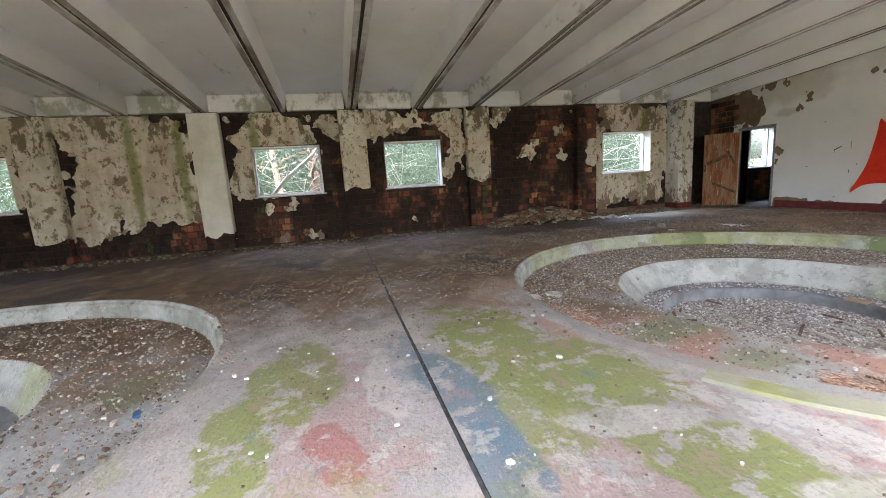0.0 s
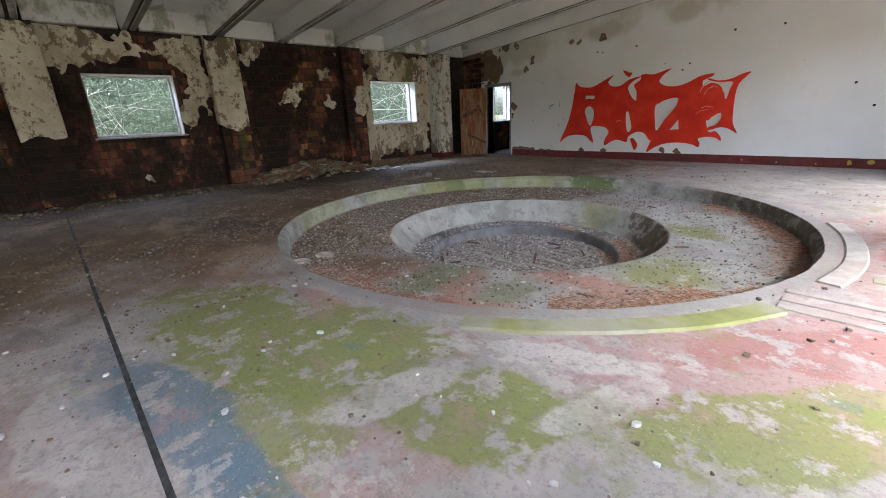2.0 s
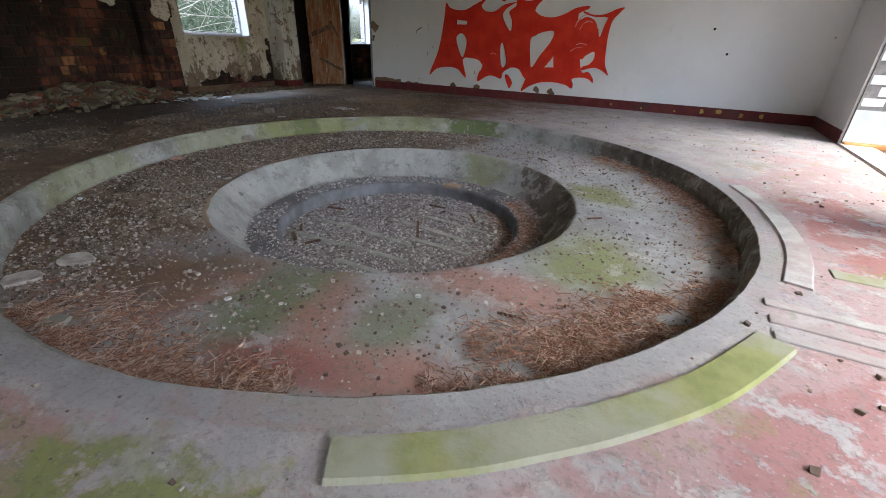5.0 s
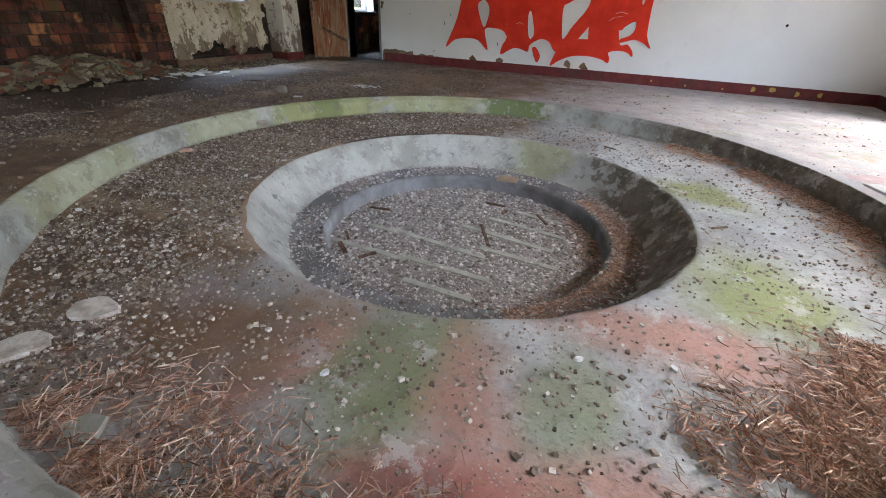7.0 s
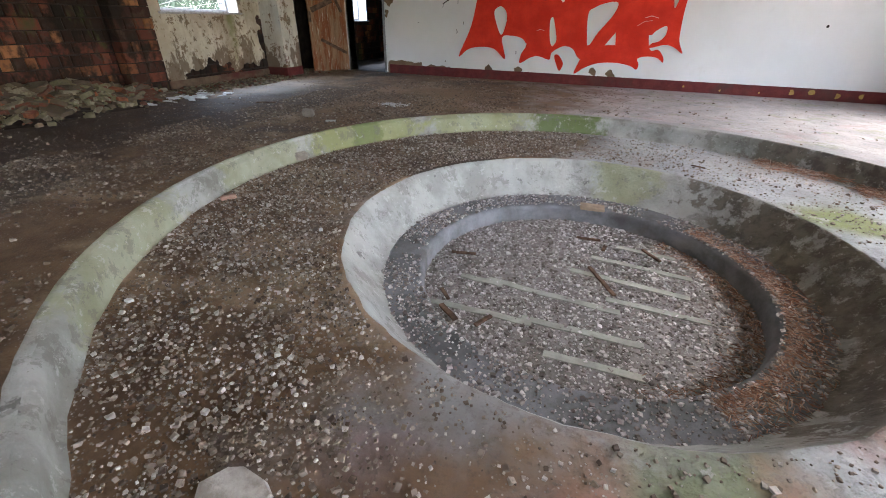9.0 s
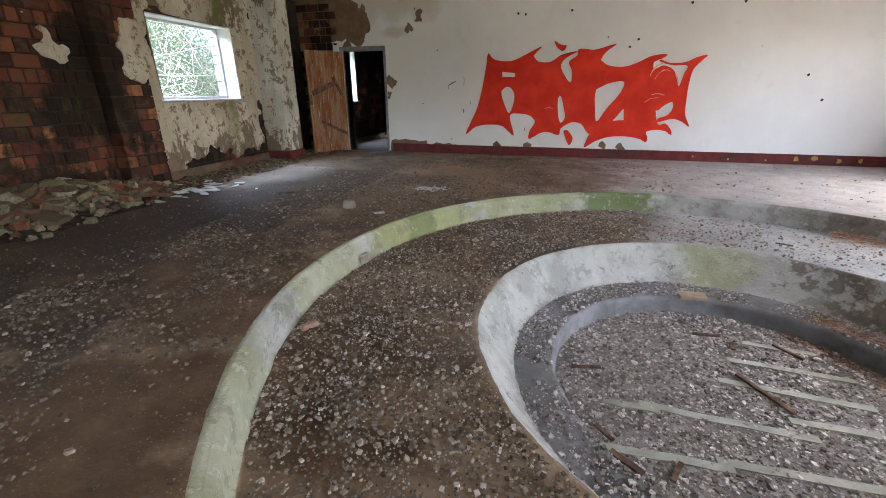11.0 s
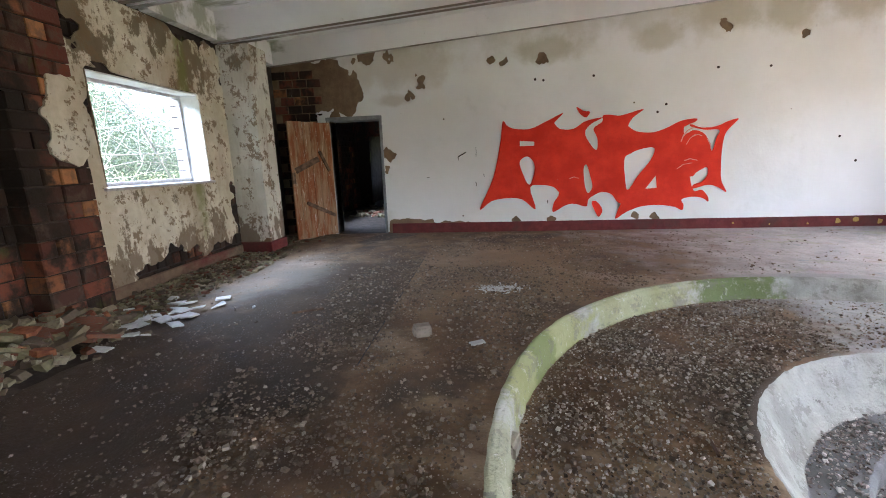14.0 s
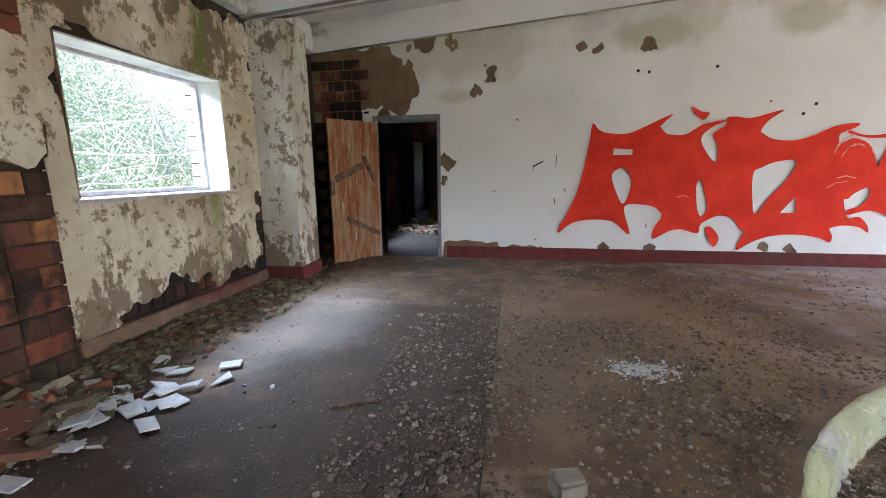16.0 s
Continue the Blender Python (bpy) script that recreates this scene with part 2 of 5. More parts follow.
def stained(name, c1, c2, stain, moss, amount=0.5, scale=2.5, streak=(1, 1, 0.25), drips=0.6, leak=False):
    """A painted or rendered wall face with damp stains, moss and drips."""
    n = Nodes(name, 0.88)
    a, b, f = n.noise(scale, 9, 0.7), n.noise(scale * 4, 8, 0.66), n.noise(70, 3)
    col = n.mix(n.ramp(a, 0.35, 0.65), c1, c2)
    s = n.math("MULTIPLY", n.ramp(n.noise(1.3, 7, 0.66, n.scaled(*streak)), 0.60 - 0.22 * amount, 0.78 - 0.22 * amount), drips)
    col = n.mix(s, col, stain)
    col = n.mix(n.ramp(b, 0.68, 0.76), col, [k * 0.45 for k in stain])
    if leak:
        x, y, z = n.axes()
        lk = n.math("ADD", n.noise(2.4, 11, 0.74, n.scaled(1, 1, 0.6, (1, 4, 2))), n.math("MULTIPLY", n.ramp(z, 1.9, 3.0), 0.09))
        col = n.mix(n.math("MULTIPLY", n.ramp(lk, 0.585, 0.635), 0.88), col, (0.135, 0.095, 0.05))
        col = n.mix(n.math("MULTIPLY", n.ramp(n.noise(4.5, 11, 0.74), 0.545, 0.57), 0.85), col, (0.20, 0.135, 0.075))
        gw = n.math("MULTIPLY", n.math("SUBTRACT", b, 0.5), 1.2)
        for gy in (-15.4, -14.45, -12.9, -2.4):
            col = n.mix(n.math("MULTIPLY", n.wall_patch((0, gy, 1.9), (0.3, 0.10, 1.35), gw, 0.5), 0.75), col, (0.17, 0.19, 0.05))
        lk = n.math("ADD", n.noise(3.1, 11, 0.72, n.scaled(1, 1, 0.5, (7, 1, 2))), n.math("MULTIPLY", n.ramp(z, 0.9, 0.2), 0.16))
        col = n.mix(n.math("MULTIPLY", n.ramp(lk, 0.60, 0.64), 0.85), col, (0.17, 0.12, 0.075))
    g = n.math("MULTIPLY", n.ramp(n.noise(0.8, 6, 0.65, n.scaled(1, 1, 0.45, (3.1, 1.7, 0))), 0.66 - 0.05 * amount, 0.78 - 0.05 * amount), 0.8)
    col = n.mix(g, col, moss)
    return n.done(col, n.math("ADD", a, n.math("ADD", n.math("MULTIPLY", b, 0.5), n.math("MULTIPLY", f, 0.15))), 0.012)


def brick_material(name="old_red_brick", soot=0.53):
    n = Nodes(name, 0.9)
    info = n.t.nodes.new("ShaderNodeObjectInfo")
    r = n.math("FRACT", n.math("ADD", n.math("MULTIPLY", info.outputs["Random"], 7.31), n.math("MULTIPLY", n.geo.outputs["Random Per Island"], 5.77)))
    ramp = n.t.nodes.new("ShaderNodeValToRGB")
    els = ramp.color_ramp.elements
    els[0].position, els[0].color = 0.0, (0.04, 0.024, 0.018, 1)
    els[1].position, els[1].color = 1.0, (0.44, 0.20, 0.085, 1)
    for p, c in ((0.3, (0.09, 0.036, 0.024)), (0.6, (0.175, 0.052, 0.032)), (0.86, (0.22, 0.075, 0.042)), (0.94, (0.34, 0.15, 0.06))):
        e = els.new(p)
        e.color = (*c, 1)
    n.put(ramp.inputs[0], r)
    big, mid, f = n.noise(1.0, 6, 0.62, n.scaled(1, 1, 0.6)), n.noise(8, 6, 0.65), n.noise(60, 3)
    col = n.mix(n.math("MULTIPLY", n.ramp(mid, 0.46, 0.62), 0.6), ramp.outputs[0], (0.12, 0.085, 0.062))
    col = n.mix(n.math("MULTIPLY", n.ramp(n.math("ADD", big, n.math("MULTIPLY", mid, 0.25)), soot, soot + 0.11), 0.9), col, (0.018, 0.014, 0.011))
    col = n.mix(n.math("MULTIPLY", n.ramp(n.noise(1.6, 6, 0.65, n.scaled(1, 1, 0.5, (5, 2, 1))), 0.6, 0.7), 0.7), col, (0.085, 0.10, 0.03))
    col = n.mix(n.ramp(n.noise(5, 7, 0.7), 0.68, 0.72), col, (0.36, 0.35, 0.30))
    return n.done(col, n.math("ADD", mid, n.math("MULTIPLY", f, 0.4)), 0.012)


def white_wall():
    n = Nodes("white_limewash", 0.85)
    x, y, z = n.axes()
    a, b = n.noise(0.7, 6, 0.6), n.noise(5, 6, 0.6)
    col = n.mix(n.ramp(a, 0.35, 0.65), (0.79, 0.79, 0.765), (0.84, 0.845, 0.83))
    up = n.ramp(n.math("ADD", z, n.math("MULTIPLY", n.noise(0.9, 7, 0.66), 2.2)), 4.1, 4.7)
    col = n.mix(n.math("MULTIPLY", up, 0.45), col, (0.46, 0.43, 0.30))
    col = n.mix(n.math("MULTIPLY", n.ramp(n.noise(1.6, 6, 0.6), 0.60, 0.78), 0.4), col, (0.55, 0.53, 0.46))
    ww = n.math("MULTIPLY", n.math("SUBTRACT", n.noise(2.2, 6, 0.65), 0.5), 2.2)
    for sx, sz, rx, rz in ((4.95, 3.1, 0.5, 0.2), (6.65, 3.18, 0.35, 0.2), (7.6, 3.5, 0.5, 0.25), (8.6, 3.5, 0.4, 0.35), (2.3, 2.95, 0.9, 0.35), (9.6, 3.6, 0.5, 0.3), (2.2, 2.4, 0.3, 0.1)):
        col = n.mix(n.math("MULTIPLY", n.wall_patch((sx, 0, sz), (rx, 1.0, rz), ww, 0.5), 0.55), col, (0.40, 0.37, 0.22) if sx > 3 else (0.50, 0.44, 0.33))
    v = n.t.nodes.new("ShaderNodeTexVoronoi")
    v.inputs["Scale"].default_value = 3.0
    n.put(v.inputs["Vector"], n.p)
    col = n.mix(n.math("MULTIPLY", n.ramp(v.outputs["Distance"], 0.055, 0.03), n.ramp(n.noise(0.9, 2), 0.5, 0.55)), col, (0.16, 0.12, 0.09))
    return n.done(col, n.math("ADD", b, n.math("MULTIPLY", a, 2)), 0.006)


def rim_material(name, pale1, pale2, moss, dark_from, dark_to, spall):
    """Old concrete face: pale, algae in places, dirt-brown where the coat has gone."""
    n = Nodes(name, 0.88)
    x, y, z = n.axes()
    a, b, f = n.noise(2.2, 6, 0.62), n.noise(7, 7, 0.68), n.noise(50, 4)
    col = n.mix(n.ramp(a, 0.35, 0.65), pale1, pale2)
    col = n.mix(n.math("MULTIPLY", n.ramp(n.noise(5, 9, 0.7, n.scaled(1, 1, 0.4)), 0.54, 0.68), 0.4), col, (0.24, 0.235, 0.215))
    wob = n.math("MULTIPLY", n.math("SUBTRACT", b, 0.5), 1.8)
    for mx, my, r, c, amount in moss:
        col = n.mix(n.math("MULTIPLY", n.wall_patch((mx, my, -0.15), (r, r, 0.6), wob, 0.22), amount), col, c)
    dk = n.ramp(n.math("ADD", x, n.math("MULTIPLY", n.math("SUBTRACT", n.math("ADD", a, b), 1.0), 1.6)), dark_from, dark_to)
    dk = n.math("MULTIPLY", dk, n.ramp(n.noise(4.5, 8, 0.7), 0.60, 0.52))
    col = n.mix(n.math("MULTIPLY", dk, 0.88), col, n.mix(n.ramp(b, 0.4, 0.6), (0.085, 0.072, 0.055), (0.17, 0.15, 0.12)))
    col = n.mix(n.math("MULTIPLY", n.ramp(n.noise(6, 11, 0.76), 0.545, 0.565), 0.5), col, n.mix(0.6, pale1, (0.12, 0.11, 0.09)))
    col = n.mix(n.math("MULTIPLY", n.ramp(n.noise(11, 11, 0.76, n.scaled(1, 1, 1, (3, 3, 3))), 0.58, 0.60), 0.45), col, [c * 1.25 for c in pale2])
    sp = n.ramp(n.noise(5.5, 6, 0.62, n.scaled(1, 1, 0.7, (2, 6, 1))), spall, spall + 0.025)
    col = n.mix(n.math("MULTIPLY", sp, 0.75), col, (0.13, 0.125, 0.115))
    return n.done(col, n.math("ADD", a, n.math("ADD", b, n.math("MULTIPLY", f, 0.3))), 0.02)


def ceiling_material():
    n = Nodes("whitewashed_concrete_ceiling", 0.9)
    x, y, z = n.axes()
    a, b = n.noise(0.8, 6, 0.6), n.noise(6, 6, 0.65)
    col = n.mix(n.ramp(a, 0.35, 0.65), (0.76, 0.76, 0.735), (0.83, 0.83, 0.81))
    damp = n.math("ADD", n.noise(0.9, 6, 0.7, n.scaled(0.5, 1.4, 1)), n.math("MULTIPLY", n.ramp(x, 1.0, 0.0), 0.17))
    col = n.mix(n.math("MULTIPLY", n.ramp(damp, 0.64, 0.74), 0.75), col, (0.27, 0.29, 0.18))
    col = n.mix(n.math("MULTIPLY", n.ramp(b, 0.66, 0.74), 0.6), col, (0.34, 0.30, 0.24))
    return n.done(col, n.math("ADD", a, n.math("MULTIPLY", b, 0.3)), 0.006)


def door_material():
    n = Nodes("rust_stained_boards", 0.8)
    s = n.noise(5, 7, 0.68, n.scaled(2.5, 2.5, 0.35))
    g = n.noise(30, 5, 0.6, n.scaled(3, 3, 0.12))
    col = n.mix(n.ramp(s, 0.42, 0.58), (0.25, 0.088, 0.032), (0.32, 0.20, 0.115))
    col = n.mix(n.math("MULTIPLY", n.ramp(g, 0.5, 0.7), 0.5), col, (0.13, 0.06, 0.03))
    col = n.mix(n.ramp(n.noise(14, 6, 0.7, n.scaled(2.5, 2.5, 0.3)), 0.59, 0.64), col, (0.50, 0.43, 0.35))
    return n.done(col, n.math("ADD", s, g), 0.006)


YELLOWGREEN, MOSS = (0.30, 0.315, 0.12), (0.12, 0.16, 0.045)
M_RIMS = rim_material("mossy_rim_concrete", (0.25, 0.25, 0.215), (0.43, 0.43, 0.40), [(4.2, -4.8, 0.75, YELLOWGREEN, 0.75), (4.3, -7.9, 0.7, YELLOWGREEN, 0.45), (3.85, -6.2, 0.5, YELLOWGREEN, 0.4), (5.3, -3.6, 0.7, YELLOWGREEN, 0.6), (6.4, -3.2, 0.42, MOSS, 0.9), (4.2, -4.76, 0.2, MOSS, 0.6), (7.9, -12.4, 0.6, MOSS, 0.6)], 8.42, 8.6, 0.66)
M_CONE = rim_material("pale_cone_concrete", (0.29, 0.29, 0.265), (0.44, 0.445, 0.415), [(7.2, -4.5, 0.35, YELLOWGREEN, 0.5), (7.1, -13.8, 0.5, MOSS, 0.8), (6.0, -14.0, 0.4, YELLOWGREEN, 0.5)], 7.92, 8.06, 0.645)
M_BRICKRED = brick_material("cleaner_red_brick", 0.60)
M_CEIL, M_BRICK, M_WHITE = ceiling_material(), brick_material(), white_wall()
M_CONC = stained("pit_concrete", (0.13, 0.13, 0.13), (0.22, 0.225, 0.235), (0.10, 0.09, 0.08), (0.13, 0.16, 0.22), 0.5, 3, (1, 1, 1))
M_CORE = plain("damp_mortar_and_dark_gaps", (0.028, 0.02, 0.015), (0.062, 0.045, 0.034), 6)
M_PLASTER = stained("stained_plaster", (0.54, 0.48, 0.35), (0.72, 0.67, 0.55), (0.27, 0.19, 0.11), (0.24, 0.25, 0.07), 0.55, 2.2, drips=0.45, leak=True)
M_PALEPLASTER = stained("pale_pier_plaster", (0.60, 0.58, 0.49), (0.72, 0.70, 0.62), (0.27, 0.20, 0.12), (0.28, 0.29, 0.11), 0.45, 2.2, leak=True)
M_PIERPALE = stained("cream_pier_plaster", (0.66, 0.63, 0.52), (0.76, 0.74, 0.65), (0.45, 0.40, 0.27), (0.38, 0.38, 0.20), 0.25, 2.2)
M_JOINTEDGE = stained("mossy_rib_edges", (0.50, 0.49, 0.44), (0.64, 0.63, 0.59), (0.17, 0.13, 0.09), (0.14, 0.15, 0.06), 1.0, 5, (0.35, 1, 1), 0.85)
M_BROWNCOAT = stained("brown_undercoat", (0.17, 0.115, 0.07), (0.25, 0.175, 0.105), (0.11, 0.07, 0.045), (0.2, 0.17, 0.09), 0.4, 4)
M_REVEAL = stained("white_window_reveal", (0.60, 0.60, 0.58), (0.70, 0.70, 0.68), (0.34, 0.28, 0.20), (0.3, 0.27, 0.18), 0.4, 4)
M_RED = plain("red_spray_paint", (0.66, 0.028, 0.012), (0.80, 0.05, 0.022), 2.2, depth=0.001)
M_SKIRT = stained("dark_red_skirting_paint", (0.12, 0.024, 0.024), (0.17, 0.038, 0.034), (0.08, 0.05, 0.04), (0.16, 0.12, 0.08), 0.6, 6, (1, 1, 1))
M_SKIRTWORN = stained("worn_skirting", (0.13, 0.09, 0.06), (0.20, 0.14, 0.09), (0.13, 0.03, 0.03), (0.10, 0.07, 0.05), 0.7, 5, (1, 0.6, 1), 0.9)
M_DOOR = door_material()
M_WOOD = plain("weathered_plank", (0.15, 0.10, 0.07), (0.30, 0.22, 0.16), 10)
M_DARKWOOD = plain("rotten_dark_wood", (0.08, 0.05, 0.034), (0.18, 0.115, 0.075), 12)
M_BOARD = plain("mossy_grey_board", (0.27, 0.275, 0.235), (0.39, 0.395, 0.345), 6)
M_CARD = plain("pale_card", (0.30, 0.225, 0.155), (0.40, 0.31, 0.22), 12)
M_FRAME = plain("weathered_window_paint", (0.40, 0.37, 0.35), (0.58, 0.56, 0.54), 14)
M_LINTEL = plain("grey_painted_door_frame", (0.20, 0.21, 0.22), (0.30, 0.31, 0.32), 8)


def stone_material(name, cols):
    n = Nodes(name, 0.9)
    ramp = n.t.nodes.new("ShaderNodeValToRGB")
    ramp.color_ramp.interpolation = "CONSTANT"
    els = ramp.color_ramp.elements
    els[0].color = (*cols[0], 1)
    els[1].position, els[1].color = 1 / len(cols), (*cols[1], 1)
    for k, c in enumerate(cols[2:]):
        els.new((k + 2) / len(cols)).color = (*c, 1)
    info = n.t.nodes.new("ShaderNodeObjectInfo")
    n.put(ramp.inputs[0], n.math("FRACT", n.math("ADD", n.geo.outputs["Random Per Island"], info.outputs["Random"])))
    f = n.noise(45, 4)
    return n.done(n.mix(n.math("MULTIPLY", n.ramp(f, 0.4, 0.7), 0.5), ramp.outputs[0], (0.13, 0.10, 0.08)), f, 0.006)


M_GRAVEL = stone_material("mixed_gravel", [(0.17, 0.132, 0.10), (0.27, 0.222, 0.175), (0.37, 0.32, 0.265), (0.10, 0.076, 0.057), (0.55, 0.51, 0.46), (0.20, 0.158, 0.12), (0.30, 0.255, 0.205)])
M_GRAVELPALE = stone_material("pale_grey_gravel", [(0.25, 0.225, 0.21), (0.37, 0.345, 0.33), (0.50, 0.475, 0.46), (0.15, 0.132, 0.12), (0.66, 0.64, 0.62), (0.30, 0.275, 0.255)])
M_GRIT = stone_material("earthy_grit", [(0.135, 0.10, 0.072), (0.18, 0.138, 0.10), (0.23, 0.18, 0.135), (0.105, 0.078, 0.057), (0.34, 0.29, 0.235), (0.155, 0.118, 0.085), (0.20, 0.155, 0.115)])
M_LUMP = plain("grey_beige_stone", (0.22, 0.195, 0.16), (0.32, 0.285, 0.235), 14)
M_RUBBLE = stone_material("plaster_rubble", [(0.21, 0.178, 0.112), (0.13, 0.10, 0.06), (0.31, 0.275, 0.19), (0.11, 0.085, 0.058), (0.16, 0.062, 0.036), (0.21, 0.19, 0.11)])
M_TILE = plain("broken_white_tile", (0.50, 0.51, 0.50), (0.62, 0.63, 0.63), 18, rough=0.5, depth=0.001)
M_PAPER = stained("dirty_crumpled_paper", (0.54, 0.51, 0.46), (0.68, 0.65, 0.60), (0.22, 0.17, 0.13), (0.2, 0.17, 0.13), 0.7, 12, (4, 4, 4))
M_OCHRE = plain("ochre_undercoat", (0.40, 0.26, 0.06), (0.48, 0.33, 0.10), 20)
M_NEEDLE = stone_material("dry_pine_needles", [(0.31, 0.16, 0.10), (0.44, 0.27, 0.19), (0.60, 0.47, 0.38), (0.19, 0.095, 0.06), (0.36, 0.19, 0.12), (0.54, 0.39, 0.30)])
M_GROUND = plain("forest_ground", (0.09, 0.10, 0.04), (0.20, 0.20, 0.10), 0.8)
M_BARK = plain("pine_bark", (0.14, 0.10, 0.08), (0.26, 0.20, 0.16), 9, depth=0.02)
M_TWIG = plain("pale_dead_twigs", (0.30, 0.285, 0.25), (0.42, 0.40, 0.36), 9)
M_TERRACE = floor_material("painted_terrace", [(LIME, 12.6, -3.0, 0.8, 0.8, 0, 0.8), (BLUE, 12.3, -4.2, 0.5, 0.5, 0, 0.7), (PINK, 13.5, -5, 1, 1, 0, 0.7)], -9, -8, (0.45, 0.42, 0.38), (0.52, 0.5, 0.46))
M_WHITEBRICK = plain("white_painted_brick", (0.66, 0.66, 0.64), (0.76, 0.76, 0.75), 6)
M_DARKMORTAR = plain("grey_mortar", (0.16, 0.15, 0.14), (0.24, 0.23, 0.22), 9)
M_GREYBASE = plain("pale_grey_plinth", (0.48, 0.52, 0.52), (0.58, 0.61, 0.60), 5)
M_ORANGE = plain("orange_brick_edge", (0.50, 0.20, 0.07), (0.60, 0.28, 0.11), 8)
M_LIMEBAND = stained("lime_painted_kerb", (0.205, 0.225, 0.08), (0.275, 0.285, 0.115), (0.36, 0.35, 0.32), (0.43, 0.43, 0.40), 1.0, 5, (1, 1, 1))
M_PALEBAND = stained("pale_worn_kerb", (0.36, 0.355, 0.33), (0.47, 0.465, 0.44), (0.30, 0.22, 0.20), (0.28, 0.28, 0.17), 0.7, 6, (1, 1, 1))
M_SCRAPE = plain("rubbed_red_paint", (0.72, 0.30, 0.25), (0.80, 0.52, 0.47), 30, depth=0.001)
M_PINKBRICK = plain("washed_pink_brick", (0.34, 0.205, 0.155), (0.44, 0.29, 0.23), 14)
M_BRICKBIT = plain("broken_brick", (0.20, 0.07, 0.04), (0.34, 0.14, 0.065), 14)
M_OUTBRICK = plain("weathered_outer_brick", (0.36, 0.31, 0.29), (0.50, 0.45, 0.43), 9)
M_JOINT = plain("grey_joint_filling", (0.035, 0.04, 0.045), (0.085, 0.09, 0.095), 14)
M_BLUE = plain("blue_plastic", (0.03, 0.09, 0.20), (0.05, 0.13, 0.28), 20, rough=0.5)


def leaf_material(name, c1, c2):
    n = Nodes(name, 0.7)
    col = n.mix(n.geo.outputs["Random Per Island"], c1, c2)
    n.done(col)
    thin, blend = n.t.nodes.new("ShaderNodeBsdfTranslucent"), n.t.nodes.new("ShaderNodeMixShader")
    n.put(thin.inputs[0], col)
    blend.inputs[0].default_value = 0.45
    n.t.links.new(n.b.outputs[0], blend.inputs[1]), n.t.links.new(thin.outputs[0], blend.inputs[2])
    n.t.links.new(blend.outputs[0], n.t.nodes["Material Output"].inputs[0])
    return n.m


M_LEAF = leaf_material("young_foliage", (0.058, 0.084, 0.06), (0.088, 0.115, 0.085))
M_PINE = leaf_material("pine_foliage", (0.035, 0.055, 0.03), (0.08, 0.105, 0.06))


# ---- mesh helpers ----
def mesh_of(name, bm, material):
    me = bpy.data.meshes.new(name)
    bmesh.ops.recalc_face_normals(bm, faces=bm.faces)
    bm.to_mesh(me)
    bm.free()
    for m in material if isinstance(material, (list, tuple)) else [material]:
        me.materials.append(m)
    return me


def thing(name, bm, material, label="", category="", group="", kind=""):
    return tagged(new(name, mesh_of(name, bm, material)), label, category, group, kind)


def part(name, bm, material, parent, label=""):
    ob = new(name, mesh_of(name, bm, material))
    ob.parent = parent
    return tagged(ob, label)


def structure(name, bm, material, label, category):
    return thing(name, bm, material, label, category, kind="structure")


def add_box(bm, x0, x1, y0, y1, z0, z1, bevel=0.0):
    v = [bm.verts.new((x, y, z)) for x in (x0, x1) for y in (y0, y1) for z in (z0, z1)]
    fs = [bm.faces.new([v[i] for i in q]) for q in ((0, 1, 3, 2), (4, 6, 7, 5), (0, 4, 5, 1), (2, 3, 7, 6), (0, 2, 6, 4), (1, 5, 7, 3))]
    if bevel:
        es = {ed for f in fs for ed in f.edges}
        bmesh.ops.bevel(bm, geom=list(es), offset=bevel, segments=1, affect="EDGES")
    return fs


def box(x0, x1, y0, y1, z0, z1, bevel=0.0):
    bm = bmesh.new()
    add_box(bm, x0, x1, y0, y1, z0, z1, bevel)
    return bm


def wall_bm(us, vs, holes, place, thick):
    """A wall with openings through it: us and vs are the lines of its grid, holes (u0, u1, v0, v1), place(u, v, depth) a point."""
    us, vs = sorted(set(us) | {h[i] for h in holes for i in (0, 1)}), sorted(set(vs) | {h[i] for h in holes for i in (2, 3)})
    bm = bmesh.new()
    made = {}

    def vert(i, j, k):
        if (i, j, k) not in made:
            made[i, j, k] = bm.verts.new(place(us[i], vs[j], thick * k))
        return made[i, j, k]

    def solid(i, j):
        if not (0 <= i < len(us) - 1 and 0 <= j < len(vs) - 1):
            return False
        u, v = (us[i] + us[i + 1]) / 2, (vs[j] + vs[j + 1]) / 2
        return not any(h[0] < u < h[1] and h[2] < v < h[3] for h in holes)

    for i in range(len(us) - 1):
        for j in range(len(vs) - 1):
            if not solid(i, j):
                continue
            c = [(i, j), (i + 1, j), (i + 1, j + 1), (i, j + 1)]
            bm.faces.new([vert(*q, 0) for q in c])
            bm.faces.new([vert(*q, 1) for q in reversed(c)])
            for (p, q), (di, dj) in zip(((c[0], c[1]), (c[1], c[2]), (c[2], c[3]), (c[3], c[0])), ((0, -1), (1, 0), (0, 1), (-1, 0))):
                if not solid(i + di, j + dj):
                    bm.faces.new([vert(*p, 0), vert(*p, 1), vert(*q, 1), vert(*q, 0)])
    return bm


